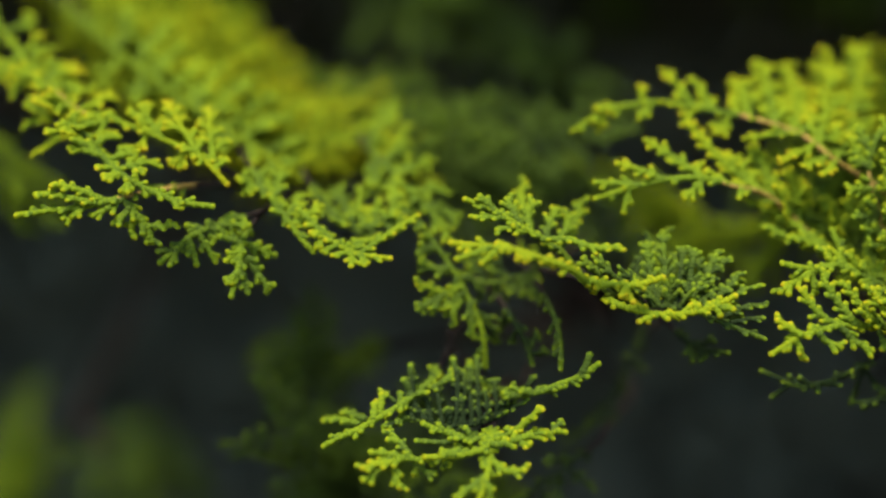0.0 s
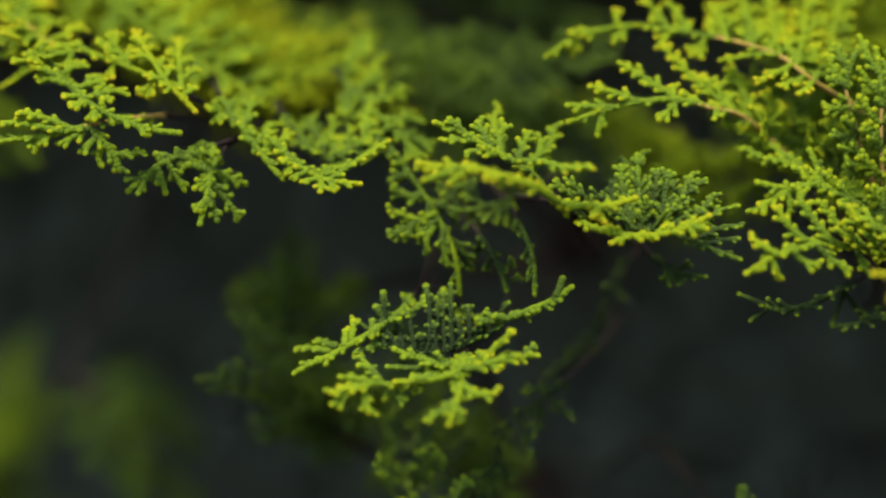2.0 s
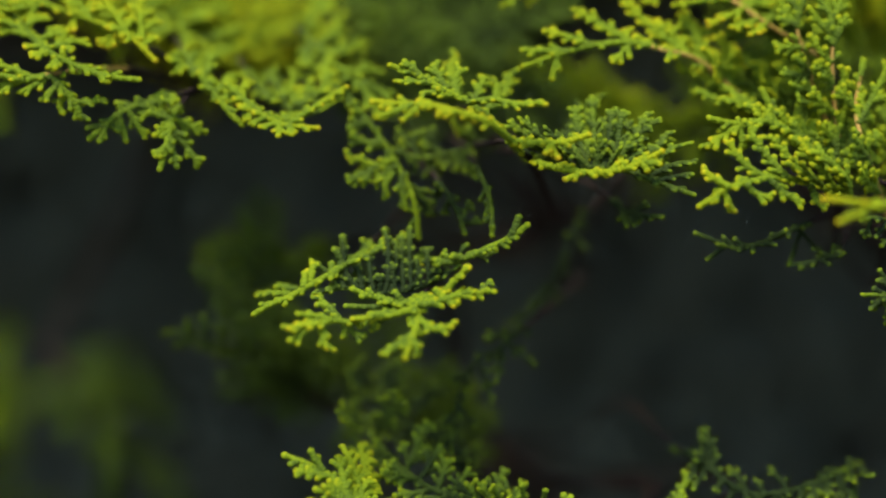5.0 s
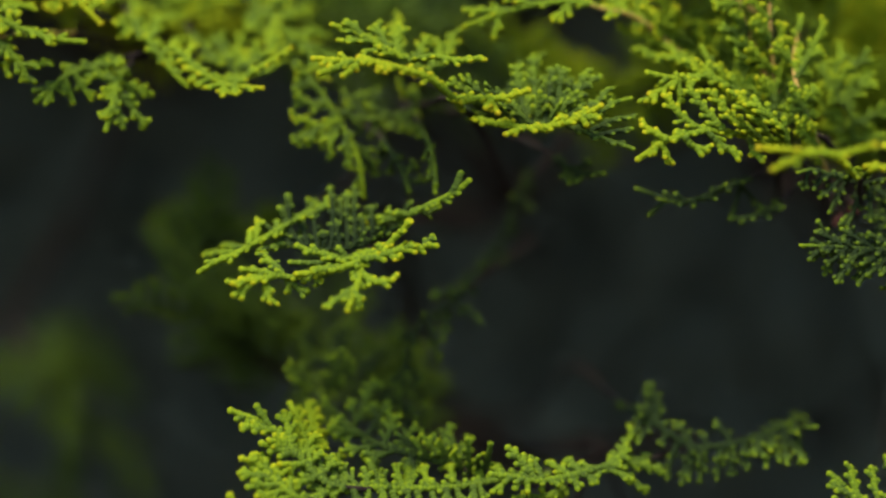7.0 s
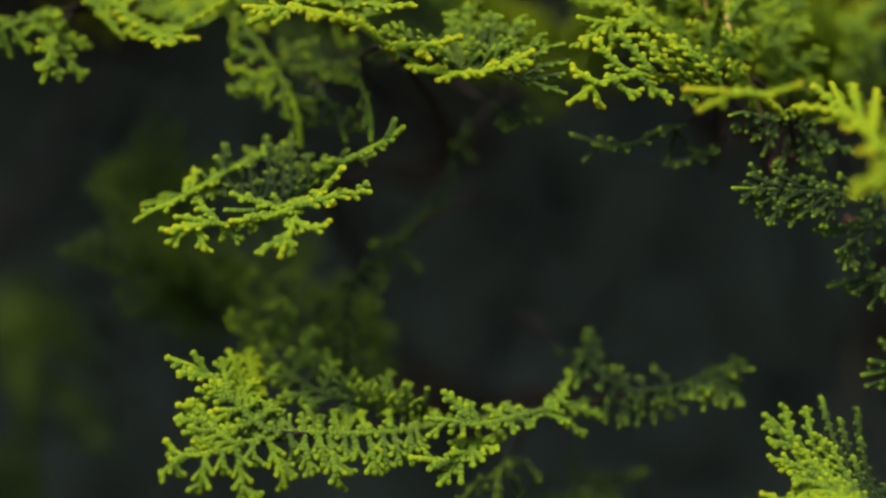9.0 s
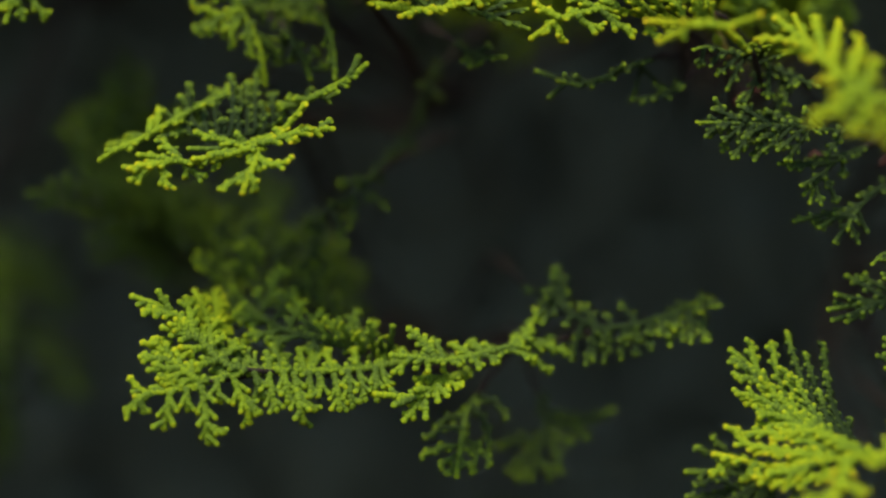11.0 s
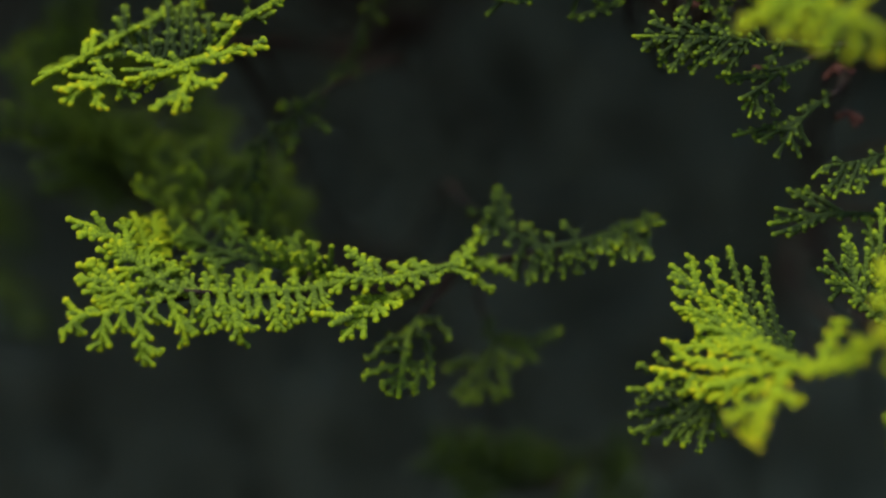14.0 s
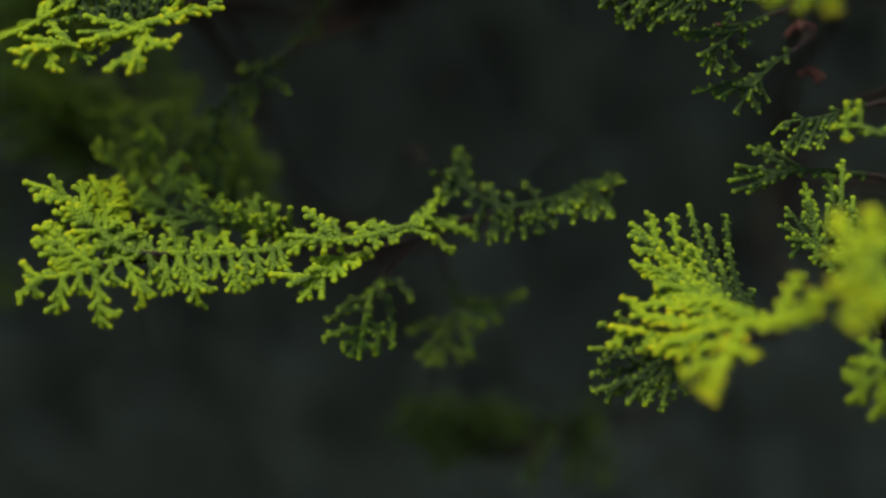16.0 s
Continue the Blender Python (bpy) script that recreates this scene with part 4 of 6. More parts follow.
juniper_branch(
    "low juniper shoot with yellow-green forked leaf tips",
    [(7.4, 4, -31.8), (3.8, -3, -34.3), (0.1, -6, -35.8), (-3.7, -8, -36.3), (-6.5, -9, -35.9), (-9.8, -10, -35.1), (-12.4, -11, -34.7)],
    (0.00, -0.71, 0.71), 0.56, [], arcs=[
        ([(-6.7, -9, -36), (-9.7, -11, -36.5), (-11.8, -12, -36.8), (-13.7, -13, -37.2)], 1.3, 0.08),
        ([(-10.2, -11, -36.6), (-11.6, -12, -38.2), (-13.6, -13, -39.2)], 1, 0.08),
        ([(-8.6, -10, -36.5), (-8.1, -11, -38.6), (-7.4, -12, -40.7)], 1.1, 0.06),
        ([(-4.9, -8, -36.2), (-4.5, -8, -37.5), (-4.9, -8, -38.8)], 0.8, -0.05),
        ([(-4.3, -8, -36.9), (-3, -8, -38.3), (-1.3, -8, -38.8)], 1, -0.05),
        ([(-5.6, -8, -35.5), (-7.7, -5, -33.4), (-9.8, -4, -31.8)], 0.9, -0.14),
    ] + [
        ([(-7.7, -5, -33.6), (-8.7, -5, -33.2), (-9.7, -5, -33.2)], 0, -0.1),
        ([(-8.8, -10, -35.7), (-9.8, -10, -36.2), (-10.5, -10, -36.4)], 0.6, 0),
    ])
# Leaf colour lowered to paint the shade inside the bowl.
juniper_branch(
    "green upright beaded juniper shoots coloured dark for the shade inside a curved spray",
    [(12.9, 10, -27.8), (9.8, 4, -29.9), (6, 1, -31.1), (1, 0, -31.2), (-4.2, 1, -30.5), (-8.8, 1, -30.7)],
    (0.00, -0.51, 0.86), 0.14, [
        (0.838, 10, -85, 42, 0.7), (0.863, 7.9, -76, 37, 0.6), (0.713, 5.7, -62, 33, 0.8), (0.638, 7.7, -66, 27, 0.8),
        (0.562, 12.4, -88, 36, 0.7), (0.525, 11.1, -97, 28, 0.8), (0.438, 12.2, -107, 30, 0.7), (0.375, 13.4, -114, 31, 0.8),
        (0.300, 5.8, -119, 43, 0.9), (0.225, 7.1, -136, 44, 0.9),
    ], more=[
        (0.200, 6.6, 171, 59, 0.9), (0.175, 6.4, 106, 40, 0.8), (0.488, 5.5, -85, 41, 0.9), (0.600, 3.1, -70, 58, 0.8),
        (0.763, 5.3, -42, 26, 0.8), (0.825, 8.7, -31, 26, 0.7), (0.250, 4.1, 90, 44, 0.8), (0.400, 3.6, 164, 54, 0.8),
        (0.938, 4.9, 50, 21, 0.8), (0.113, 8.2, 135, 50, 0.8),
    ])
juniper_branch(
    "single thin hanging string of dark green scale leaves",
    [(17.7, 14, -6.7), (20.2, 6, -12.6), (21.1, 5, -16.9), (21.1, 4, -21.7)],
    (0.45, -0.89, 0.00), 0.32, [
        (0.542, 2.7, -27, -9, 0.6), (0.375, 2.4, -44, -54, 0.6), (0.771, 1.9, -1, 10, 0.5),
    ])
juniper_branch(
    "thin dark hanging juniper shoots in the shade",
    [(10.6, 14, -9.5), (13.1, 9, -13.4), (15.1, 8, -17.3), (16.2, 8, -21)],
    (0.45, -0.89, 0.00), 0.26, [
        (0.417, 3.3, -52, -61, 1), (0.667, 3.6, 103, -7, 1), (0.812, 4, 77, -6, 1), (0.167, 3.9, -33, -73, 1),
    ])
juniper_branch(
    "long flat juniper spray with many hanging yellow-tipped leaf shoots",
    [(42.3, 12.2, -72.4), (32.6, 5.2, -73.2), (23.1, 0.2, -74.1), (13.6, -2.8, -73.8), (4.3, -5.8, -73.1), (-3.1, -9.5, -74.7), (-9.4, -11.3, -75.8), (-13.3, -12, -75.6), (-15.5, -12, -73.1)],
    (0.00, -0.86, 0.51), 0.56, [], arcs=[
        ([(-12.1, -12, -75.8), (-14.1, -13, -77), (-16.3, -13, -79.1)], 1, 0.04),
        ([(-13.9, -13, -76.9), (-13.4, -13, -78), (-13.2, -13, -79.1)], 0.6, 0.04),
        ([(-8.6, -12, -75.9), (-8.9, -13, -78.5), (-9.9, -13, -82.1)], 1.7, 0),
        ([(-3.4, -11, -75.1), (-2.8, -12, -78.3), (-2.5, -13, -81.6), (-2.3, -13, -85)], 1.8, 0),
        ([(-2.5, -13, -81.7), (-1.2, -13, -82.5), (0.4, -13, -83.3)], 0.6, 0.02),
        ([(1.8, -9, -73.7), (2.9, -10, -76.8), (4.3, -11, -79.3), (4.6, -11, -82.1)], 1.9, 0),
    ] + [
        ([(3.5, -10, -78.1), (5, -11, -78.8), (6.6, -11, -80.4)], 0.8, 0),
        ([(7.6, -6, -73.6), (8.3, -8, -76.7), (9.1, -9, -80.3)], 1.8, -0.03),
        ([(12, -5, -73.9), (12.6, -7, -77), (13.2, -9, -79.7), (13.7, -9, -82.5)], 1.7, -0.03),
        ([(13, -8, -78.2), (14.5, -8, -79.5), (15.8, -8, -80.5)], 0.8, -0.03),
        ([(16, -4, -74.2), (16.8, -5, -76.4), (16, -6, -78.3)], 1.5, -0.05),
        ([(18.8, -3, -74.6), (19.5, -5, -77.6), (19.8, -6, -80.9)], 1.6, -0.06),
    ] + [
        ([(23.2, -2, -74.3), (23.8, -4, -76.9), (24.3, -5, -79.5)], 1.4, -0.08),
        ([(27.1, 0, -73.8), (27.6, -2, -76), (28.5, -3, -77.4)], 1.3, -0.12),
    ] + [
        ([(-6.1, -11, -75.3), (-5.7, -12, -77.1), (-5.8, -12, -79.2)], 1.4, 0),
        ([(-1, -9, -74.1), (-0.7, -10, -76.3), (-0.3, -10, -78.2)], 1.6, -0.02),
        ([(5.3, -7, -73.2), (6, -8, -75.6), (6.8, -8, -78)], 1.6, -0.02),
        ([(10, -5, -73.6), (10.8, -7, -75.9), (11, -8, -79.1)], 1.5, -0.03),
        ([(14.5, -4, -73.9), (14.8, -5, -75.9), (14.7, -6, -77.6)], 1.5, -0.04),
        ([(21.2, -2, -74.2), (21.6, -4, -76.5), (21.8, -5, -80.5)], 1.4, -0.06),
    ] + [
        ([(26, -1, -73.9), (26.2, -3, -76.6), (25.5, -4, -78.6)], 1.4, -0.08),
        ([(0.8, -7, -73.7), (-2, -6, -71.4), (-3.5, -5, -69.1)], 1.6, -0.04),
        ([(6.6, -6, -73.3), (4, -3, -71.4), (2, 0, -69.5)], 1.6, -0.12),
        ([(11.5, -4, -73.7), (9.5, 0, -71.8), (7.9, 4, -70)], 1.6, -0.16),
    ], leafy=0.9, more=[
        (0.357, 8.5, -96, -26, 1.2), (0.455, 4.3, -90, -14, 1.2), (0.500, 8.9, -87, -30, 1), (0.429, 7.1, -84, -24, 1),
        (0.375, 6.1, -87, -20, 1), (0.312, 5.7, -87, -18, 1), (0.259, 6.1, -103, -20, 1), (0.571, 6.5, -100, -24, 1),
        (0.196, 5.2, -114, -18, 1), (0.161, 4.1, -127, -10, 1), (0.640, 5.0, -80, -20, 1), (0.700, 4.2, -70, -15, 1),
    ])
juniper_branch(
    "juniper spray rising to a yellow forked tip",
    [(7, -7, -73.4), (0.2, -7, -71.7), (-5.1, -6, -66.1), (-9, -5, -62.1), (-16, -5, -59)],
    (0.30, -0.86, 0.41), 0.6, [
        (0.750, 4.4, -21, 17, 1.2), (0.688, 6.3, 41, 6, 1.2), (0.500, 7.3, -31, -2, 1.6), (0.453, 6.8, 37, 6, 1.6),
        (0.344, 17, -35, -23, 2), (0.250, 21.8, -54, -26, 2.4), (0.391, 4.8, 59, 12, 1.6), (0.297, 4.6, 67, 19, 1.4),
        (0.234, 6.8, -49, -24, 1.8), (0.422, 6.7, -65, -41, 1.8), (0.172, 11.9, -83, -40, 2), (0.562, 3.7, 58, 23, 1.4),
    ])
juniper_branch(
    "short bushy juniper spray with yellow-green tips",
    [(0.3, -8, -74.4), (-3.7, -10, -74.3), (-7, -10, -71.9), (-10.5, -9, -68.7), (-13.7, -9, -67.2)],
    (0.21, -0.93, 0.31), 0.62, [
        (0.609, 5.5, 40, 2, 1.1), (0.500, 5.6, 45, 0, 1.2), (0.438, 5, 55, -4, 1), (0.703, 3.2, -8, 13, 0.9),
        (0.531, 3.6, -51, -9, 1.4), (0.359, 3.7, -54, -20, 1.4), (0.312, 5.4, 39, -9, 1.3), (0.609, 4.9, -23, -11, 1.2),
    ])
juniper_branch(
    "soft mid-green juniper spray behind the long flat spray",
    [(28.2, 6, -73), (17.3, 5, -69.1), (9.1, 6, -66.5), (1.3, 16, -61.7), (-5, 28, -54.4)],
    (0.20, -0.90, 0.40), 0.3, [
        (0.250, 6.8, -25, 2, 1.8), (0.406, 7.7, -105, -19, 2), (0.500, 7.6, 67, 29, 2), (0.656, 10, -70, 33, 2.2),
        (0.750, 9.5, 91, 40, 2.2), (0.578, 7.5, 65, 45, 2), (0.875, 11.2, -120, 60, 2.4), (0.938, 12.5, 125, 47, 2.4),
        (0.328, 4.2, 114, 21, 1.6), (0.172, 6, -63, -8, 1.8), (0.141, 7.8, -112, -11, 1.6), (0.406, 5.9, 45, 18, 2),
        (0.656, 8.5, 101, 24, 2),
    ], more=[
        (0.469, 7.3, -73, -6, 2), (0.312, 4.1, 76, 19, 1.6), (0.578, 8.1, -75, 12, 2.2), (0.094, 7.9, -63, -15, 1.8),
        (0.219, 9.7, -100, -20, 1.8), (0.141, 6.2, -32, 45, 1), (0.062, 7.2, -53, 51, 1), (0.016, 7.4, -80, 58, 1),
        (0.172, 6.8, -27, 29, 1), (0.094, 5.9, -12, 59, 0.8), (0.031, 6.1, -36, 73, 0.8), (0.219, 5.6, -21, 31, 1),
    ])
juniper_branch(
    "soft dim green juniper spray deeper in the shade",
    [(16.9, 30, -68), (9.2, 26, -60.9), (1.9, 27, -52.8), (-2.7, 30, -46.8)],
    (0.20, -0.90, 0.40), 0.12, [
        (0.250, 7.8, 19, 11, 2.4), (0.333, 8.6, -89, 12, 2.4), (0.479, 6.9, 67, 16, 2.4), (0.562, 9.1, -78, 2, 2.4),
        (0.667, 7.6, 46, 8, 2.4), (0.812, 7.2, -61, 17, 2.4), (0.604, 7, 71, 4, 2.4), (0.917, 6.8, 43, 17, 2.4),
        (0.167, 6.2, -98, 29, 2.2), (0.417, 5.5, -115, 43, 2.4),
    ])
juniper_branch(
    "juniper shoot with a chain of round green buds",
    [(60.8, 16, -71.1), (51.8, 6, -71.5), (44.9, 2, -72.6), (38.1, -2, -73.4), (33.3, -3, -72.5), (29, -3, -71.8)],
    (0.00, -0.80, 0.60), 0.48, [
        (0.638, 7.8, -53, 8, 1.3), (0.600, 5.9, -88, -9, 1), (0.450, 5.4, -75, -19, 1), (0.400, 5, -95, -22, 1),
        (0.338, 2.3, -69, -4, 1), (0.250, 6.2, -164, 9, 1.4), (0.288, 6.2, 134, 5, 1.2), (0.400, 3.6, 121, 6, 1),
        (0.450, 3.3, 85, 0, 1),
    ], more=[
        (0.562, 2.1, 127, 9, 1), (0.600, 1.7, 86, -41, 1), (0.713, 2.5, 102, -5, 1), (0.763, 2.3, 77, -8, 1),
        (0.225, 11.9, -147, 4, 1.4), (0.225, 8.6, 139, -22, 1.2), (0.175, 10.6, 157, -4, 1), (0.838, 4.2, 47, -16, 1.2),
        (0.325, 5.2, 172, 14, 1.2),
    ])
juniper_branch(
    "small green juniper twig with hanging forked buds",
    [(44.1, 10, -75.1), (37.7, 0, -77.1), (34, -5, -79.2), (29.2, -6, -78.8), (26.1, -6, -78.4)],
    (0.00, -0.91, 0.41), 0.5, [
        (0.547, 4.4, 12, -5, 0.8), (0.469, 6, 25, -23, 1.4), (0.438, 5.1, 45, -12, 1), (0.312, 4.3, 38, -2, 1),
        (0.312, 4.4, 58, 16, 1), (0.250, 5.5, 71, 34, 1), (0.203, 6.8, -28, -7, 1.2), (0.375, 3.9, -22, 15, 1),
    ])
juniper_branch(
    "shaded olive green juniper spray with hanging leaf shoots",
    [(52.8, 26, -59.7), (60.2, 14, -65.3), (66.2, 12, -69.2), (73.4, 12, -68.9), (79.8, 16, -67.6), (88.5, 22, -65.1)],
    (0.00, -0.80, 0.60), 0.2, [
        (0.263, 2.7, -99, -12, 1), (0.338, 3.7, -100, -29, 1), (0.413, 6.3, -93, -27, 1.2), (0.425, 4.5, -60, -24, 0.9),
        (0.525, 3.6, -82, -26, 0.9), (0.600, 3.5, -92, -21, 0.9), (0.663, 3.2, -103, -5, 0.8), (0.750, 5.2, -116, 1, 0.8),
        (0.888, 10.2, -110, 7, 0.8), (0.963, 9.2, -143, 26, 0.6), (0.988, 9.7, -130, 35, 0.5), (0.200, 8.5, 141, 20, 1.5),
        (0.188, 6.5, 151, 29, 1.2), (0.175, 3.7, -151, 60, 1), (0.138, 8.1, -49, 14, 1), (0.175, 6.9, -61, 7, 0.9),
        (0.475, 3.7, -123, -18, 0.8), (0.575, 3.8, -144, -19, 0.8),
    ], more=[
        (0.638, 3.9, -150, -19, 0.8), (0.838, 7, -136, 11, 0.8), (0.800, 7.3, -107, 3, 0.8), (0.775, 5.8, -140, -0, 0.8),
        (0.163, 3.8, 115, 1, 1.2), (0.400, 6.5, 133, -8, 1), (0.488, 3.7, 112, -4, 0.9), (0.600, 6, 96, -9, 0.9),
        (0.312, 7.6, -72, -22, 0.6), (0.400, 7.3, -93, -27, 0.6), (0.475, 6.5, -109, -28, 0.6), (0.537, 6.3, -109, -30, 0.6),
        (0.613, 5.9, -111, -30, 0.6), (0.700, 6.1, -121, -23, 0.6), (0.800, 7.7, -125, -7, 0.6), (0.888, 9.9, -127, 2, 0.6),
        (0.950, 11.6, -129, 7, 0.6),
    ])
juniper_branch(
    "hanging flat dull green juniper spray like a small open fan",
    [(44.5, 18, -79.3), (41.4, 13, -83.6), (40.3, 8, -88.5), (39.2, 4, -94.6)],
    (0.00, -0.98, 0.20), 0.3, [], arcs=[
        ([(40.1, 8, -89.3), (36.8, 7, -89.4), (33, 6, -90.6)], 0.6, 0),
        ([(39.7, 7, -90.8), (38, 6, -91.5), (36.3, 5, -92.5)], 0.5, 0),
        ([(39.6, 6, -92.2), (38.5, 5, -93), (37.3, 5, -94)], 0.4, 0),
        ([(40.2, 8, -89.5), (42.7, 7, -90.8), (41.9, 6, -94.3)], 0.6, 0.02),
        ([(40.6, 9, -88.1), (43.7, 8, -90.1), (45.4, 7, -92.8)], 0.6, 0),
        ([(40.9, 10, -86.5), (37.4, 9, -86.1), (33.7, 8, -87.6)], 0.4, -0.06),
    ] + [
        ([(42.5, 14, -82.2), (44.8, 11, -86), (45.2, 9, -90.5)], 0.5, -0.04),
        ([(41.1, 12, -84.6), (37.9, 11, -84.3), (35.5, 10, -86.4)], 0.4, -0.1),
        ([(39.6, 5, -93.3), (40.6, 5, -92.4), (41.8, 5, -93)], 0.3, 0),
        ([(43.5, 16, -80.7), (47, 14, -82.4), (48.7, 13, -85.1)], 0.5, -0.06),
    ])
juniper_branch(
    "dim olive juniper spray hanging in the shade",
    [(54.1, 34, -79.8), (56.2, 30, -86.4), (54.6, 27, -91.6), (52.6, 26, -98.1)],
    (0.00, -0.98, 0.20), 0.27, [], arcs=[
        ([(55.1, 28, -90.4), (57.8, 27, -93.1), (58.2, 26, -96.9)], 0.8, 0.02),
        ([(54.7, 28, -91.6), (50.9, 27, -94.4), (48.7, 26, -96.3)], 0.8, 0.02),
        ([(56.4, 30, -86.6), (61.3, 29, -88.6), (64.1, 28, -90.7)], 0.8, -0.02),
        ([(56.4, 31, -85.9), (63.6, 31, -87.4), (69.3, 30, -85.9)], 0.9, -0.04),
        ([(54.8, 28, -91.1), (51.4, 28, -90.3), (46.7, 28, -91.6)], 0.7, -0.04),
        ([(53.5, 26, -95.2), (51.6, 26, -96.7), (50.1, 26, -97.9)], 0.6, 0.03),
    ] + [
        ([(53.9, 27, -94.2), (56, 26, -95.9), (56.4, 26, -97.9)], 0.6, 0.03),
        ([(55.6, 29, -88.5), (59.5, 28, -90.9), (61.2, 28, -91)], 0.6, 0),
    ])
juniper_branch(
    "bright golden-yellow juniper branch reaching forward",
    [(123.4, -38, -86.6), (117.1, -34, -87.7), (112.2, -27, -90.2), (108.4, -22, -91.9), (103.5, -18, -92.4), (98.2, -15, -93.2), (92.9, -12, -93.7), (88.8, -11, -92.6), (83.9, -9, -91.5)],
    (0.00, -0.71, 0.71), 0.74, [], arcs=[
        ([(87, -10, -92.2), (85.5, -10, -93.4), (83.4, -10, -95)], 0.9, 0.02),
        ([(91, -12, -92.9), (89.8, -12, -94.1), (88.9, -12, -95.9)], 1, 0),
        ([(99.3, -14, -93), (94, -12, -91.1), (89.4, -11, -89.9), (87.2, -10, -87.2)], 1.3, 0),
        ([(105.9, -20, -93), (99.7, -17, -95.5), (94.7, -15, -96.3), (90.1, -13, -95.3)], 1.6, 0.02),
        ([(104.6, -20, -92.9), (102.1, -25, -95.9), (99.5, -29, -99), (97.7, -31, -102.8)], 1.6, 0.08),
        ([(101.7, -25, -95.7), (103.6, -28, -96.1), (105.3, -29, -96.9)], 1, 0.08),
    ] + [
        ([(100.4, -27, -97.3), (97.4, -28, -97.7), (94.1, -29, -98.9)], 1.2, 0.08),
        ([(99.1, -29, -99.4), (97.6, -29, -100.3), (96.4, -29, -101.7)], 0.8, 0.08),
        ([(110, -24, -91.4), (112.2, -22, -88), (114.4, -20, -84.8)], 1.3, -0.05),
        ([(104.3, -16, -92.3), (98.1, -11, -89.3), (92.8, -9, -88.3), (89, -8, -88.5)], 1.5, -0.04),
        ([(103.3, -16, -92.3), (96.7, -13, -91.6), (90.8, -11, -90.8)], 1.6, 0),
        ([(107.8, -20, -92), (102.5, -13, -89.5), (97.5, -9, -87.3), (91.9, -7, -87.2)], 1.5, -0.06),
    ] + [
        ([(108.9, -22, -92), (104.9, -16, -90.2), (100.9, -12, -88.3), (95.4, -10, -88.5)], 1.5, -0.06),
        ([(113.9, -28, -89.9), (110.3, -27, -91.7), (106.8, -26, -92.7)], 1.2, 0.05),
        ([(116.6, -33, -88.2), (114, -32, -90.7), (111.4, -31, -91.5)], 1.2, 0.08),
        ([(100, -16, -93.2), (96.3, -15, -94.5), (92.1, -14, -94.5)], 1.5, 0.02),
    ])
juniper_branch(
    "green juniper fan with dark beaded upright shoots",
    [(111.5, -20, -91.8), (105.4, -12, -91.5), (99.8, -6, -86.6), (95, -2, -81.6), (92.2, 2, -77.1), (89.3, 4, -74.3)],
    (0.30, -0.90, 0.30), 0.5, [], arcs=[
        ([(93.2, 0, -78.7), (91.1, 1, -77.2), (88.8, 2, -76.4)], 0.8, 0.02),
        ([(94.2, -1, -80.6), (93.2, 1, -77.1), (92.9, 3, -73.2)], 1, 0),
        ([(99.2, -4, -85.5), (97, 0, -79), (96.6, 3, -73.4)], 1.1, -0.06),
        ([(97.3, -4, -84.4), (93.2, -1, -79.9), (89.6, 0, -79)], 1.1, 0.05),
        ([(101, -8, -87.8), (95.6, -6, -84.4), (92, -5, -82.3), (88.9, -5, -81.7)], 1.2, 0.08),
        ([(96.1, -6, -84.9), (92.9, -5, -83.5), (90.3, -5, -83.5)], 0.9, 0.06),
    ] + [
        ([(101.7, -6, -87.2), (99.2, -3, -82), (98, -1, -78.2)], 1.1, 0),
        ([(103.6, -9, -89.8), (99, -6, -85.4), (95.4, -5, -82.1), (93.3, -5, -79.2)], 1.4, 0.04),
        ([(104.8, -10, -90.6), (100.3, -9, -88), (95.8, -8, -85.8), (92, -8, -84.9)], 1.5, 0.06),
        ([(104.5, -9, -89.9), (101.5, -5, -84.8), (99.4, -3, -79.4)], 1.1, -0.05),
        # Strong negative ages paint these upright shoots as shaded.
        ([(105.6, -6, -90.1), (102.5, 0, -83.1), (100.8, 3, -78.1), (99.9, 6, -71.8)], 0.5, -0.3),
        ([(106.4, -6, -90.3), (104.3, 0, -84.4), (103.2, 2, -79.8), (102.4, 3, -75.6)], 0.5, -0.28),
    ] + [
        ([(107.5, -5, -90.5), (106.4, 1, -85.4), (106.1, 4, -80.5), (106.2, 6, -74.2)], 0.5, -0.32),
        ([(108, -5, -90.7), (107.1, 0, -87.4), (106.2, 2, -83.4), (105.9, 3, -79.2)], 0.5, -0.3),
        ([(108.9, -5, -91.4), (108.3, -1, -89.4), (109.7, 2, -87.6)], 0.5, -0.28),
        ([(105.1, -7, -89.6), (104.4, -3, -86.3), (103.7, -1, -82)], 0.6, -0.26),
    ])
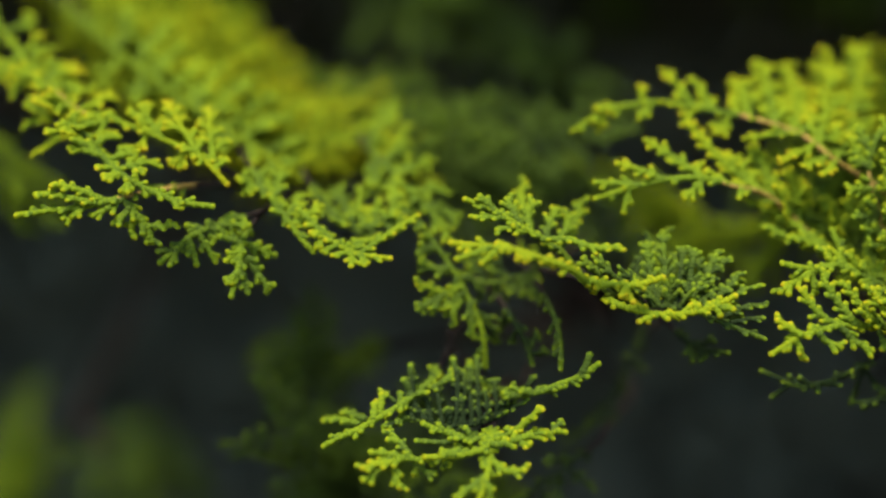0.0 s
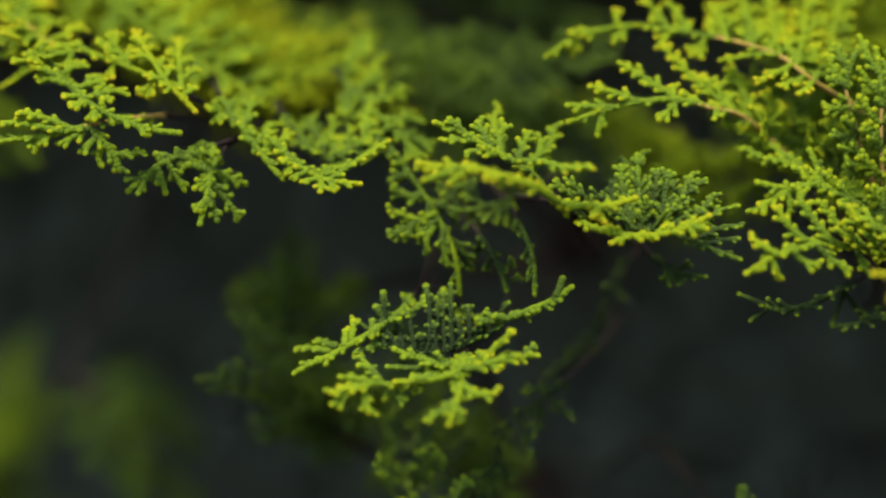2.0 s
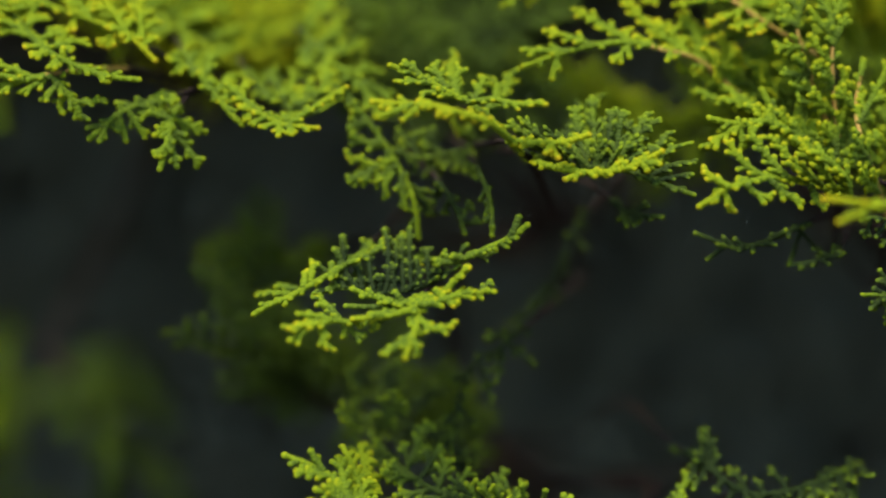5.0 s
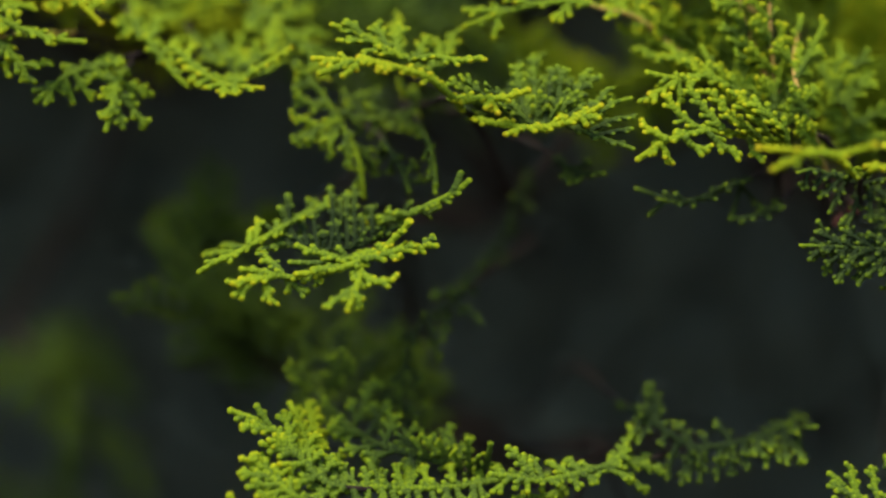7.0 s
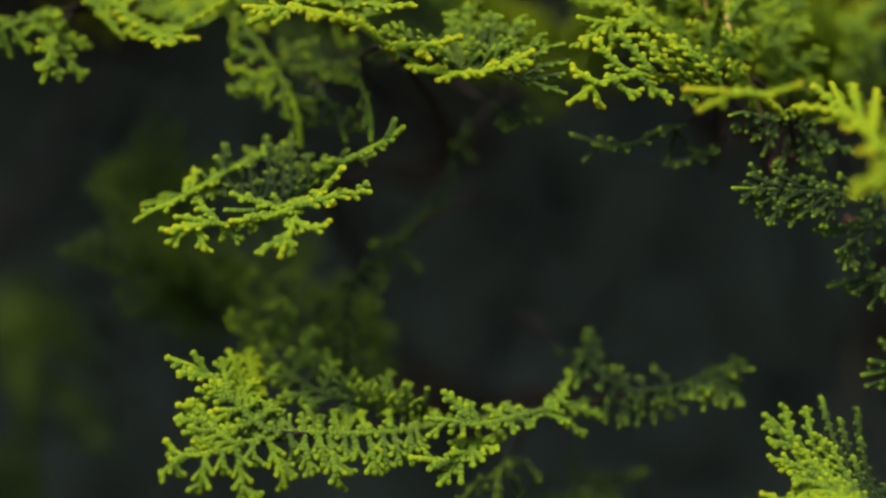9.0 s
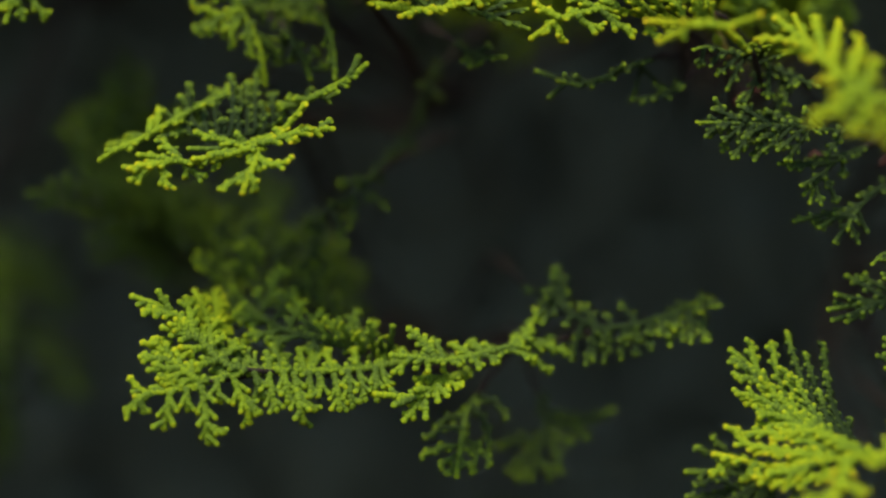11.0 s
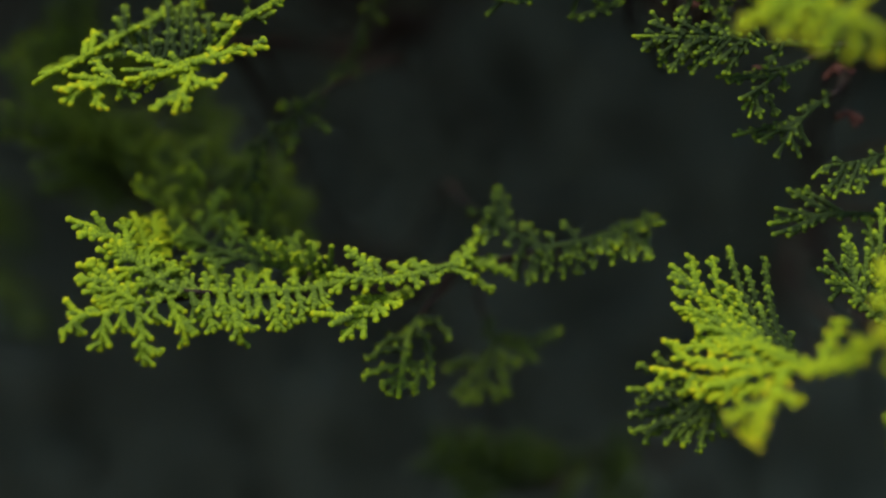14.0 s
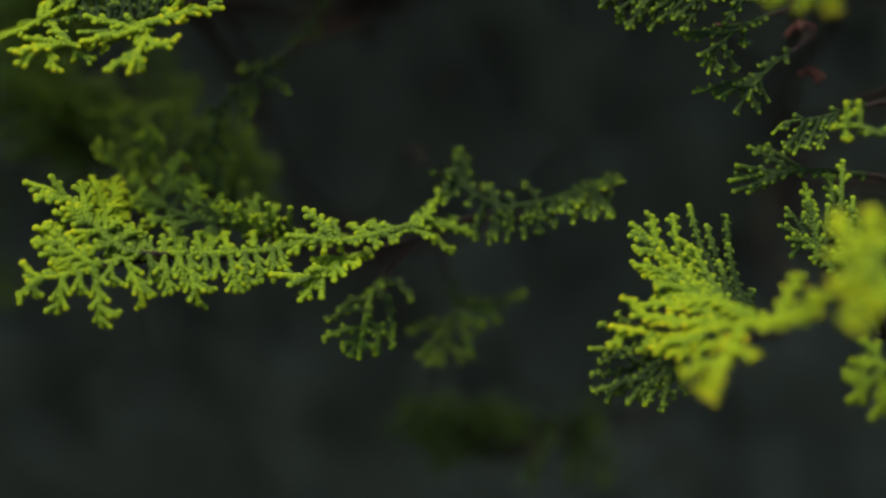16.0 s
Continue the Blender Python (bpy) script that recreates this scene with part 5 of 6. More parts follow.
juniper_branch(
    "flat green juniper spray coloured dark for the shade under a golden branch",
    [(111.6, 22, -97.1), (103.5, 16, -97.2), (97.4, 12, -97.3), (92, 10, -97.4), (86.4, 9, -96.6), (80.5, 8, -96.1)],
    (0.00, -0.97, 0.24), 0.2, [], arcs=[
        ([(94.7, 11, -97.3), (89.3, 10, -99.7), (84.6, 9, -100.8), (80.5, 8, -100.6)], 0.5, 0),
        ([(95.3, 11, -97.5), (90, 9, -101.1), (85.4, 8, -102.8), (80.4, 7, -103.6)], 0.5, 0.02),
        ([(86.6, 8, -102.2), (84, 7, -103.6), (82.8, 7, -105.8)], 0.4, 0),
        ([(95.9, 11, -97.6), (91.2, 9, -101.6), (86.4, 7, -106.3)], 0.5, 0),
        ([(90.3, 9, -102), (87.8, 8, -102.5), (84.6, 8, -104.4)], 0.4, -0.02),
        ([(96.3, 11, -97.6), (92.9, 9, -102.3), (89.4, 7, -106.8)], 0.5, 0),
    ] + [
        ([(93.2, 9, -101.9), (91.2, 8, -103.1), (88.4, 8, -105.4)], 0.4, -0.02),
        ([(96.7, 11, -97.6), (94.1, 9, -103), (92.4, 7, -108)], 0.5, 0),
        ([(93.6, 9, -104.2), (94.3, 8, -105), (94.8, 8, -106)], 0.3, 0),
        ([(97.6, 12, -97.5), (96.1, 10, -101.6), (97, 9, -105.6)], 0.4, -0.04),
        ([(93.1, 10, -97.3), (88.5, 9, -93.3), (85.8, 9, -90.2)], 0.4, -0.04),
        ([(91.7, 10, -97.4), (86.8, 9, -94), (82.6, 8, -91.8)], 0.4, -0.02),
    ] + [
        ([(89.3, 9, -99.4), (86.1, 8, -97.7), (82.1, 8, -98.7)], 0.4, -0.02),
        ([(100, 13, -97.6), (100.5, 11, -101.2), (101.2, 10, -105)], 0.4, -0.06),
    ])
# Values of 0.2 and less here darken the leaves in place of shade.
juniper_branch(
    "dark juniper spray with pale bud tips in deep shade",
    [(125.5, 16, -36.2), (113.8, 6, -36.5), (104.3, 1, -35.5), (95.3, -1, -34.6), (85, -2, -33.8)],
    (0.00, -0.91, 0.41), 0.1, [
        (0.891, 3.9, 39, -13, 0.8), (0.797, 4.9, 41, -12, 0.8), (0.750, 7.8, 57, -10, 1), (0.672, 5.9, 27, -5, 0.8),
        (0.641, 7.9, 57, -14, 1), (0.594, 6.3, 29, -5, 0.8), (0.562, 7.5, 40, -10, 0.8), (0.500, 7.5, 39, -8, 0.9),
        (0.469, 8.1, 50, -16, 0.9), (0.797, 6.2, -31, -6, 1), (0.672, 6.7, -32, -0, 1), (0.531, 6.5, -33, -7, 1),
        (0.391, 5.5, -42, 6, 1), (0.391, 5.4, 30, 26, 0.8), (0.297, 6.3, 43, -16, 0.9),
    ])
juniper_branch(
    "hanging juniper shoots coloured dark for shade, with small pale tips",
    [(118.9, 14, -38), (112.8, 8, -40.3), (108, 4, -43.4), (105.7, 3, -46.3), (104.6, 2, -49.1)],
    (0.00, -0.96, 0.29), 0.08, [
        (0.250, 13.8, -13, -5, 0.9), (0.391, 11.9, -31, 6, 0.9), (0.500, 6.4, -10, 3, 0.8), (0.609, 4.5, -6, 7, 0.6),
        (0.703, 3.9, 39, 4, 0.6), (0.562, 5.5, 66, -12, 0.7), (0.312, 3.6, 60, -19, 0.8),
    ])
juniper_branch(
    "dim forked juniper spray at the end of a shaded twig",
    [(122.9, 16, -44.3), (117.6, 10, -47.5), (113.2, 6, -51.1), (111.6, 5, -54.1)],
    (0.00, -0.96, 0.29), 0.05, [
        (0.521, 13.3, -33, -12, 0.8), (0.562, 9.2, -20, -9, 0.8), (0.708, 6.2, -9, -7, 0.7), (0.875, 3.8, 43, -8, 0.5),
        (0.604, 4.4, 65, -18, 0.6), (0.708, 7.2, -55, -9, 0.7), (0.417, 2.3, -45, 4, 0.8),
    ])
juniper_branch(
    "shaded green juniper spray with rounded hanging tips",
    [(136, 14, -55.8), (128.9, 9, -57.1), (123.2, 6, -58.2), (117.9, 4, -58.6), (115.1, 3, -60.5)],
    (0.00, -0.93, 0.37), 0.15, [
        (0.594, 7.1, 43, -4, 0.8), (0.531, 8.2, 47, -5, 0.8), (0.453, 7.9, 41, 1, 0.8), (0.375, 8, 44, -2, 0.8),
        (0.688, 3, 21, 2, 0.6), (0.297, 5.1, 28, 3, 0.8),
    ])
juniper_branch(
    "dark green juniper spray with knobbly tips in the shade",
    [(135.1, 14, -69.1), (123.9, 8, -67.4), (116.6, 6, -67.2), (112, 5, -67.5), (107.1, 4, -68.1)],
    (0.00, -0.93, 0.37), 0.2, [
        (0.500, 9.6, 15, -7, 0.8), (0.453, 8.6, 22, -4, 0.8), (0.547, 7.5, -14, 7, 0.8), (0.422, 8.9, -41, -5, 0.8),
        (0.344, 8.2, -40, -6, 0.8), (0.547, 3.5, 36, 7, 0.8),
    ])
juniper_branch(
    "green juniper spray with knobbly tips beside a golden branch",
    [(127.7, -14, -91), (124.7, -2, -86.4), (121.6, 1, -82.8), (119.1, 2, -79.2), (116.5, 3, -77)],
    (0.19, -0.94, 0.28), 0.28, [
        (0.828, 3.9, 21, 14, 0.9), (0.750, 4.2, 99, -7, 1), (0.703, 3.8, 46, 7, 1), (0.672, 7.5, -8, 2, 1.3),
        (0.578, 9.7, -31, 5, 1.4), (0.500, 14, -31, 8, 1.4), (0.469, 10.4, -48, 9, 1.4), (0.375, 18.4, -44, 6, 1.4),
        (0.312, 21.1, -45, 19, 1.6), (0.250, 15.3, -41, 33, 1.6), (0.500, 3, 74, 35, 1.2), (0.281, 6.5, -44, 40, 1.6),
        (0.219, 11.1, -44, 44, 1.8),
    ])
juniper_branch(
    "small bright yellow-green juniper tip",
    [(133.3, -14, -64.1), (129.8, -9, -61.7), (127.3, -8, -60.7), (123.8, -8, -60.7)],
    (0.00, -0.96, 0.29), 0.45, [
        (0.812, 3.9, -97, 18, 0.9), (0.812, 2.9, 93, 5, 0.9), (0.542, 4.2, -71, 16, 1),
    ])
juniper_branch(
    "broad golden-yellow juniper branch at the outer edge of the shrub",
    [(130.7, -46, -93.9), (125.5, -42, -87), (121.6, -38, -81.7), (119.4, -34, -75.4)],
    (0.21, -0.83, 0.52), 0.76, [
        (0.542, 6.9, 81, -18, 1.7), (0.604, 6.2, 34, -18, 1.5), (0.438, 9.5, 97, -25, 1.8), (0.667, 8.4, -44, 11, 1.7),
        (0.542, 7.4, -65, 27, 1.7), (0.375, 9.7, 107, -20, 1.8), (0.292, 6, 83, -9, 1.7), (0.750, 5.8, 12, -6, 1.4),
        (0.604, 4.9, -6, 1, 1.5), (0.500, 3.3, 68, -14, 1.5),
    ])
juniper_branch(
    "broad olive green juniper spray at the outer edge of the shrub",
    [(135.1, -26, -102.6), (129.4, -20, -101), (125.3, -18, -99.9), (122.3, -17, -99.8)],
    (0.10, -0.91, 0.40), 0.6, [
        (0.438, 8.7, 56, -14, 1.8), (0.583, 5.7, 35, -14, 1.6), (0.333, 9.5, 76, -19, 1.8), (0.521, 5.1, -46, 2, 1.8),
    ])
juniper_branch(
    "bright yellow-green juniper branch at the outer edge of the shrub",
    [(124.6, -42, -42.7), (115.3, -39, -37.7), (107.5, -36, -33.5), (104.2, -28, -28.1), (102.3, -16, -21.5), (101.5, -12, -17.4)],
    (0.30, -0.81, 0.51), 0.78, [
        (0.750, 8.3, 32, 9, 0.8), (0.713, 11.3, 40, -14, 0.8), (0.700, 8, 33, -23, 0.8), (0.638, 14.9, -11, 11, 0.9),
        (0.588, 16, -25, 10, 0.9), (0.525, 3.9, 88, -19, 1), (0.450, 9.5, 98, -31, 1.4), (0.413, 7.1, 93, -16, 1.4),
        (0.488, 12.8, -36, 13, 1.3),
    ], more=[
        (0.400, 9, -60, 7, 1.3), (0.350, 7.9, 90, -15, 1.4), (0.638, 3.8, 47, -14, 0.9), (0.288, 6.5, 84, -17, 1.3),
        (0.213, 6.9, 85, -26, 1.3), (0.312, 7.7, -112, 16, 1.3), (0.163, 6.2, 99, -35, 1.3), (0.213, 5.9, -118, 18, 1.3),
        (0.113, 5.2, 129, -32, 1.3),
    ])
# Near-black leaf tones again stand in for deep shade.
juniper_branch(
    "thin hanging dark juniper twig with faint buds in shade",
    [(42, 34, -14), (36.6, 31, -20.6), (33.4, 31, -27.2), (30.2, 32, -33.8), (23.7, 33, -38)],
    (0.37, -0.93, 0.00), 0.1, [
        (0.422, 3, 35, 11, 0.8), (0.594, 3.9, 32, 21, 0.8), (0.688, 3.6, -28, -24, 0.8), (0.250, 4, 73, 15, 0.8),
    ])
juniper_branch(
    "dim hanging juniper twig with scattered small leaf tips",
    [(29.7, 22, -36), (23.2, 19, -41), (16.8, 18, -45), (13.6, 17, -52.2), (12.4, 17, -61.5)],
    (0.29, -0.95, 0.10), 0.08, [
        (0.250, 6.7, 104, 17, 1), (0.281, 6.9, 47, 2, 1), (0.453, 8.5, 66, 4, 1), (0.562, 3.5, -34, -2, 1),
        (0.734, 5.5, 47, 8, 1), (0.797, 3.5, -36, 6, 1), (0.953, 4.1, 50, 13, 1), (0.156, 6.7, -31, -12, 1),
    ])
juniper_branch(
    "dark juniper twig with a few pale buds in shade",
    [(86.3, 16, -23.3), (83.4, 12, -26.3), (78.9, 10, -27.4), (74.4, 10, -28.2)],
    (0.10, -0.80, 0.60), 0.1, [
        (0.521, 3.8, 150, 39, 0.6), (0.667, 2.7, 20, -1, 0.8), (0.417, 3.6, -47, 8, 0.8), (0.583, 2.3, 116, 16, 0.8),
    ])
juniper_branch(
    "green juniper spray coloured dark for shade, with tiny pale tips below a golden shoot",
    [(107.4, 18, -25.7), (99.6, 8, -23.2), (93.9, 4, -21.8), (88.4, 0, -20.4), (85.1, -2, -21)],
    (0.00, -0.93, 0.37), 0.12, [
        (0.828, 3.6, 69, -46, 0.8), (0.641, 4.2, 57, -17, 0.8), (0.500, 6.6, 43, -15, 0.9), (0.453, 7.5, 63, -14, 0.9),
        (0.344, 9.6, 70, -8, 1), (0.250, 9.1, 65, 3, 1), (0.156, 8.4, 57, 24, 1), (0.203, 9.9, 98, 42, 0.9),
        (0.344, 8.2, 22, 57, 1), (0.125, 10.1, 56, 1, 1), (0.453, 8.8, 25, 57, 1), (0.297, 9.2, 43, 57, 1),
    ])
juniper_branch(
    "hanging juniper spray coloured dark for shade, with beaded shoots",
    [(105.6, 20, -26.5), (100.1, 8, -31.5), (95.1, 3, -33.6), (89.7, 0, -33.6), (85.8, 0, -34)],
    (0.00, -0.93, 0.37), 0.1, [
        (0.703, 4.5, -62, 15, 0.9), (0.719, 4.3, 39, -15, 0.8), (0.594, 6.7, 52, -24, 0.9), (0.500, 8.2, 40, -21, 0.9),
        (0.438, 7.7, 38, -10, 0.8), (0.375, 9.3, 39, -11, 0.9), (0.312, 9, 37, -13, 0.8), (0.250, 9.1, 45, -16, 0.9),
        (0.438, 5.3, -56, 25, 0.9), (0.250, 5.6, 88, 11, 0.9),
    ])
juniper_branch(
    "bushy golden-green juniper branch with short dense shoots",
    [(-97.8, 50, 58.1), (-88.5, 36, 45.8), (-80.6, 26, 36.9), (-74.9, 20, 31), (-69.9, 14, 23.6)],
    (0.20, -0.78, 0.59), 0.7, [
        (0.500, 8.9, -70, -14, 2.2), (0.625, 7.2, -67, -20, 2.2), (0.453, 7.4, 63, 4, 2.4), (0.562, 9.8, 48, -4, 2.4),
        (0.703, 9.9, 41, -2, 2.4), (0.797, 5.6, -51, -13, 2), (0.859, 9.2, 26, 4, 2), (0.344, 6.5, 97, 14, 2.4),
        (0.750, 6.6, 129, 7, 2.2), (0.906, 8.3, -101, -38, 1.8), (0.297, 5.8, -47, -31, 2.4), (0.938, 8.5, 13, -3, 1.8),
    ], leafy=0.9)
juniper_branch(
    "golden-green juniper branch with a crest of upright soft shoots",
    [(-81.5, 55, 53), (-61.9, 37, 37), (-48.6, 30, 27.5), (-37.4, 27, 20.2), (-28.5, 25, 14.2)],
    (-0.10, -0.70, 0.70), 0.6, [
        (0.203, 11.4, 123, 13, 2.6), (0.266, 13, 109, 4, 2.6), (0.328, 11.5, 100, 6, 2.6), (0.406, 10.8, 97, 4, 2.6),
        (0.500, 13.1, 102, 2, 2.6), (0.578, 13.6, 95, -3, 2.6), (0.641, 14, 85, -7, 2.6), (0.719, 12.6, 80, -7, 2.6),
        (0.812, 11, 72, -10, 2.4),
    ], leafy=0.9, more=[
        (0.906, 9, 62, -14, 2.2), (0.297, 8.8, -55, 3, 2.2), (0.453, 10.2, -59, 14, 2), (0.625, 9.2, -49, 19, 2),
        (0.750, 7.5, -46, 23, 2), (0.875, 6.5, -65, 14, 1.8), (0.219, 9.3, -69, -13, 2.4), (0.375, 12.4, 151, -9, 2.4),
        (0.531, 11.5, 138, -7, 2.4),
    ])
juniper_branch(
    "soft mid-green juniper spray with upright shoots",
    [(-15.8, 30, 20.9), (-10.1, 22, 15.1), (-5.7, 18, 10.2), (0.6, 16, 4.3)],
    (0.00, -0.71, 0.71), 0.55, [
        (0.271, 14.2, 133, -3, 2.2), (0.417, 9, 103, -8, 2.2), (0.604, 8, 66, -15, 2.2), (0.729, 8.3, 25, -7, 2),
        (0.188, 9.3, -34, -1, 2), (0.417, 7.1, -39, -3, 2), (0.062, 14.4, 128, 5, 2.4), (0.854, 7.5, -17, 2, 2),
    ])
juniper_branch(
    "light green juniper spray on an upright pale stem",
    [(85.2, 10, -12.2), (83.3, 7, -1.2), (82.8, 6, 6.8), (83, 6, 13.8), (82.5, 8, 21.6)],
    (0.10, -0.98, 0.20), 0.6, [
        (0.719, 6.5, 43, 8, 1.2), (0.641, 6.2, -24, 0, 1.4), (0.531, 6.6, 39, 2, 1.4), (0.781, 8.7, -27, -7, 1.6),
        (0.406, 5.5, 41, 16, 1.6), (0.328, 5.8, -31, 1, 1.6), (0.844, 8.2, 18, -5, 1.4), (0.250, 7, 45, 21, 1.6),
        (0.172, 5.6, -25, 9, 1.6), (0.125, 8.6, 42, 31, 1.6),
    ], leafy=0.3)
juniper_branch(
    "upright light green juniper spray with a pale stem",
    [(83.8, 12, -5.9), (80.3, 9, 3.1), (77.6, 7, 11), (77, 7, 15.2), (78.7, 8, 20.2), (80.9, 9, 22.8)],
    (0.10, -0.98, 0.20), 0.55, [
        (0.588, 3.8, 77, 12, 1), (0.562, 6.9, 31, -6, 1.2), (0.688, 5.7, 42, -10, 1.2), (0.812, 4.5, -67, -7, 1.2),
        (0.400, 5.2, 73, 11, 1.4), (0.375, 5.7, -59, -7, 1.4), (0.275, 7.8, 68, 27, 1.5), (0.200, 9.1, 55, 34, 1.5),
        (0.238, 5, -50, 4, 1.5), (0.138, 9.5, 54, 38, 1.5), (0.275, 6, 35, 26, 1.4),
    ], leafy=0.3)
juniper_branch(
    "mid-green juniper spray in half shade between bright branches",
    [(84.6, 24, -9.2), (75.9, 22, -0.6), (70.9, 22, 6.8), (67.2, 24, 13.4), (63.6, 28, 20.4)],
    (0.10, -0.91, 0.40), 0.48, [
        (0.500, 7.5, 48, -0, 1.6), (0.438, 8.3, 72, 4, 1.6), (0.625, 7.3, 41, -9, 1.8), (0.562, 9.2, -63, -3, 1.8),
        (0.750, 9.6, -46, -12, 2), (0.328, 9.4, -66, 3, 1.8), (0.250, 10, 48, 18, 1.8), (0.391, 7.7, -32, -7, 1.8),
        (0.844, 6.3, 34, -12, 1.8), (0.188, 10, 77, 33, 1.8), (0.156, 6.8, -72, 24, 1.8),
    ])

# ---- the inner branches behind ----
# Low and negative tones darken whole branches in place of real shade.
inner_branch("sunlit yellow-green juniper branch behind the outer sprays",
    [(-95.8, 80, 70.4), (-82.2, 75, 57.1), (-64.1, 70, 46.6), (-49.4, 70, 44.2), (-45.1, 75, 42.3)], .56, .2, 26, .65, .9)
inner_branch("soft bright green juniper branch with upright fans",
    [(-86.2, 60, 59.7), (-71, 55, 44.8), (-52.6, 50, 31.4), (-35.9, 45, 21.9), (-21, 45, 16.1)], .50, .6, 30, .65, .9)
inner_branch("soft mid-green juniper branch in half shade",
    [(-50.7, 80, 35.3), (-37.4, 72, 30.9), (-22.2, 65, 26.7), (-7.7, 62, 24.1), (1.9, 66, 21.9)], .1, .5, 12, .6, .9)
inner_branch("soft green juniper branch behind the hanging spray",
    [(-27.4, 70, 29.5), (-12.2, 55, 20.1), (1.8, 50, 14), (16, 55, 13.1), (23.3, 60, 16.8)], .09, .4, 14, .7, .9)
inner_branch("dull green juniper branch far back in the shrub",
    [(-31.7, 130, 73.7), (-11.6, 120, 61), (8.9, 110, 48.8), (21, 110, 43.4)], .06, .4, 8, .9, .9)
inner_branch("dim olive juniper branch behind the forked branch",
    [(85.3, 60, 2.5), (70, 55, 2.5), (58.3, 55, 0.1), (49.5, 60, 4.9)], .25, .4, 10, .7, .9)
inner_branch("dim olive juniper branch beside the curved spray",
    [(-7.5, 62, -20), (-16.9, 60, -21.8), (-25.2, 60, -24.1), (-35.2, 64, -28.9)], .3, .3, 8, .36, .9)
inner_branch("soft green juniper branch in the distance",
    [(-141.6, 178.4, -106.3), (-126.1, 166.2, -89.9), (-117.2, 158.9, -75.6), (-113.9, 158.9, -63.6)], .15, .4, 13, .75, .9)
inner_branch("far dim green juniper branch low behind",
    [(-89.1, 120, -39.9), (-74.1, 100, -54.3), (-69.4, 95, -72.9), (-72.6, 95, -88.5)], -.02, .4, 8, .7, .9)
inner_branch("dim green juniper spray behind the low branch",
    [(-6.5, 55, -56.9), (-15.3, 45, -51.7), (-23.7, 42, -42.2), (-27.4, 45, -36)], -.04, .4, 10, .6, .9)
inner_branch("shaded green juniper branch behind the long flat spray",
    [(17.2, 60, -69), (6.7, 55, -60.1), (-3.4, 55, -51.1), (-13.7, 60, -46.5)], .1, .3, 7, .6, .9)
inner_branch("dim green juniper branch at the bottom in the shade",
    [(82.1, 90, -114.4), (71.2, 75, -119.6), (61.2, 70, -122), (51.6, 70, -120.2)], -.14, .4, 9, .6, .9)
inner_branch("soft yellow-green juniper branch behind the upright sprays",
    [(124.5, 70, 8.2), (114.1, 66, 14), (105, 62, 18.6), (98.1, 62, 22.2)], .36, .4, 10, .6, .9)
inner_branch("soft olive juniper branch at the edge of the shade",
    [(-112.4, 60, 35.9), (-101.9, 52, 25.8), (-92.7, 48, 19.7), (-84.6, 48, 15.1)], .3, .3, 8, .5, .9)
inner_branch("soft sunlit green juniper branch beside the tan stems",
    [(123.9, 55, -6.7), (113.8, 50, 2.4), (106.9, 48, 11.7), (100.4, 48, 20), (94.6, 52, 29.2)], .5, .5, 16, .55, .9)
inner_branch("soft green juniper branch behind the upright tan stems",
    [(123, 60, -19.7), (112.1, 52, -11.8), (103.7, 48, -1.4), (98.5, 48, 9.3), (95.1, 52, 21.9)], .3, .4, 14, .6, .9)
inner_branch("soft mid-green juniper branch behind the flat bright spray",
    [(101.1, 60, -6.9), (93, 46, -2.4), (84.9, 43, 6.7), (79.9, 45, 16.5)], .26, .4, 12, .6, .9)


def withered_twig(tip, length):
    """A dead side twig with rusty scale leaves at its end, on a thin stalk from the nearest limb."""
    tip = np.array(tip, float)
    spots = np.concatenate(LIMB_LINES)
    goal = spots[int(np.argmin(np.linalg.norm(spots - (tip + (0, 40, 0)), axis=1)))]
    stalk = curve([goal, (goal + tip) / 2 + (0, 4, 5), tip], 4)
    origin = metres(goal)
    thing = tagged(new("withered_twig"), "withered rusty red juniper twig in the shade", "twig", "withered twigs of the juniper")
    thing.location = origin
    part("stalk", wood(stalk, 0.7, 0.35, (0.3, 0.4, 0.85), 7).mesh("stalk", SHADE_DARK_BARK, origin), thing)
    for k in range(3):
        way = unit(np.array((RNG.normal(0, 0.5), RNG.normal(-0.3, 0.3), RNG.normal(-0.6, 0.4))))
        shoot = Pile()
        scaly_shoot(shoot, bent(tip, tip + way * length * RNG.uniform(0.7, 1.1), way, 0.0)[::3], 0.6, np.array((0.1, -0.9, 0.3)), 0, 0, 6)
        part("dead_shoot", shoot.mesh("dead_shoot", RUST, origin), thing, "rusty red dead leaves")


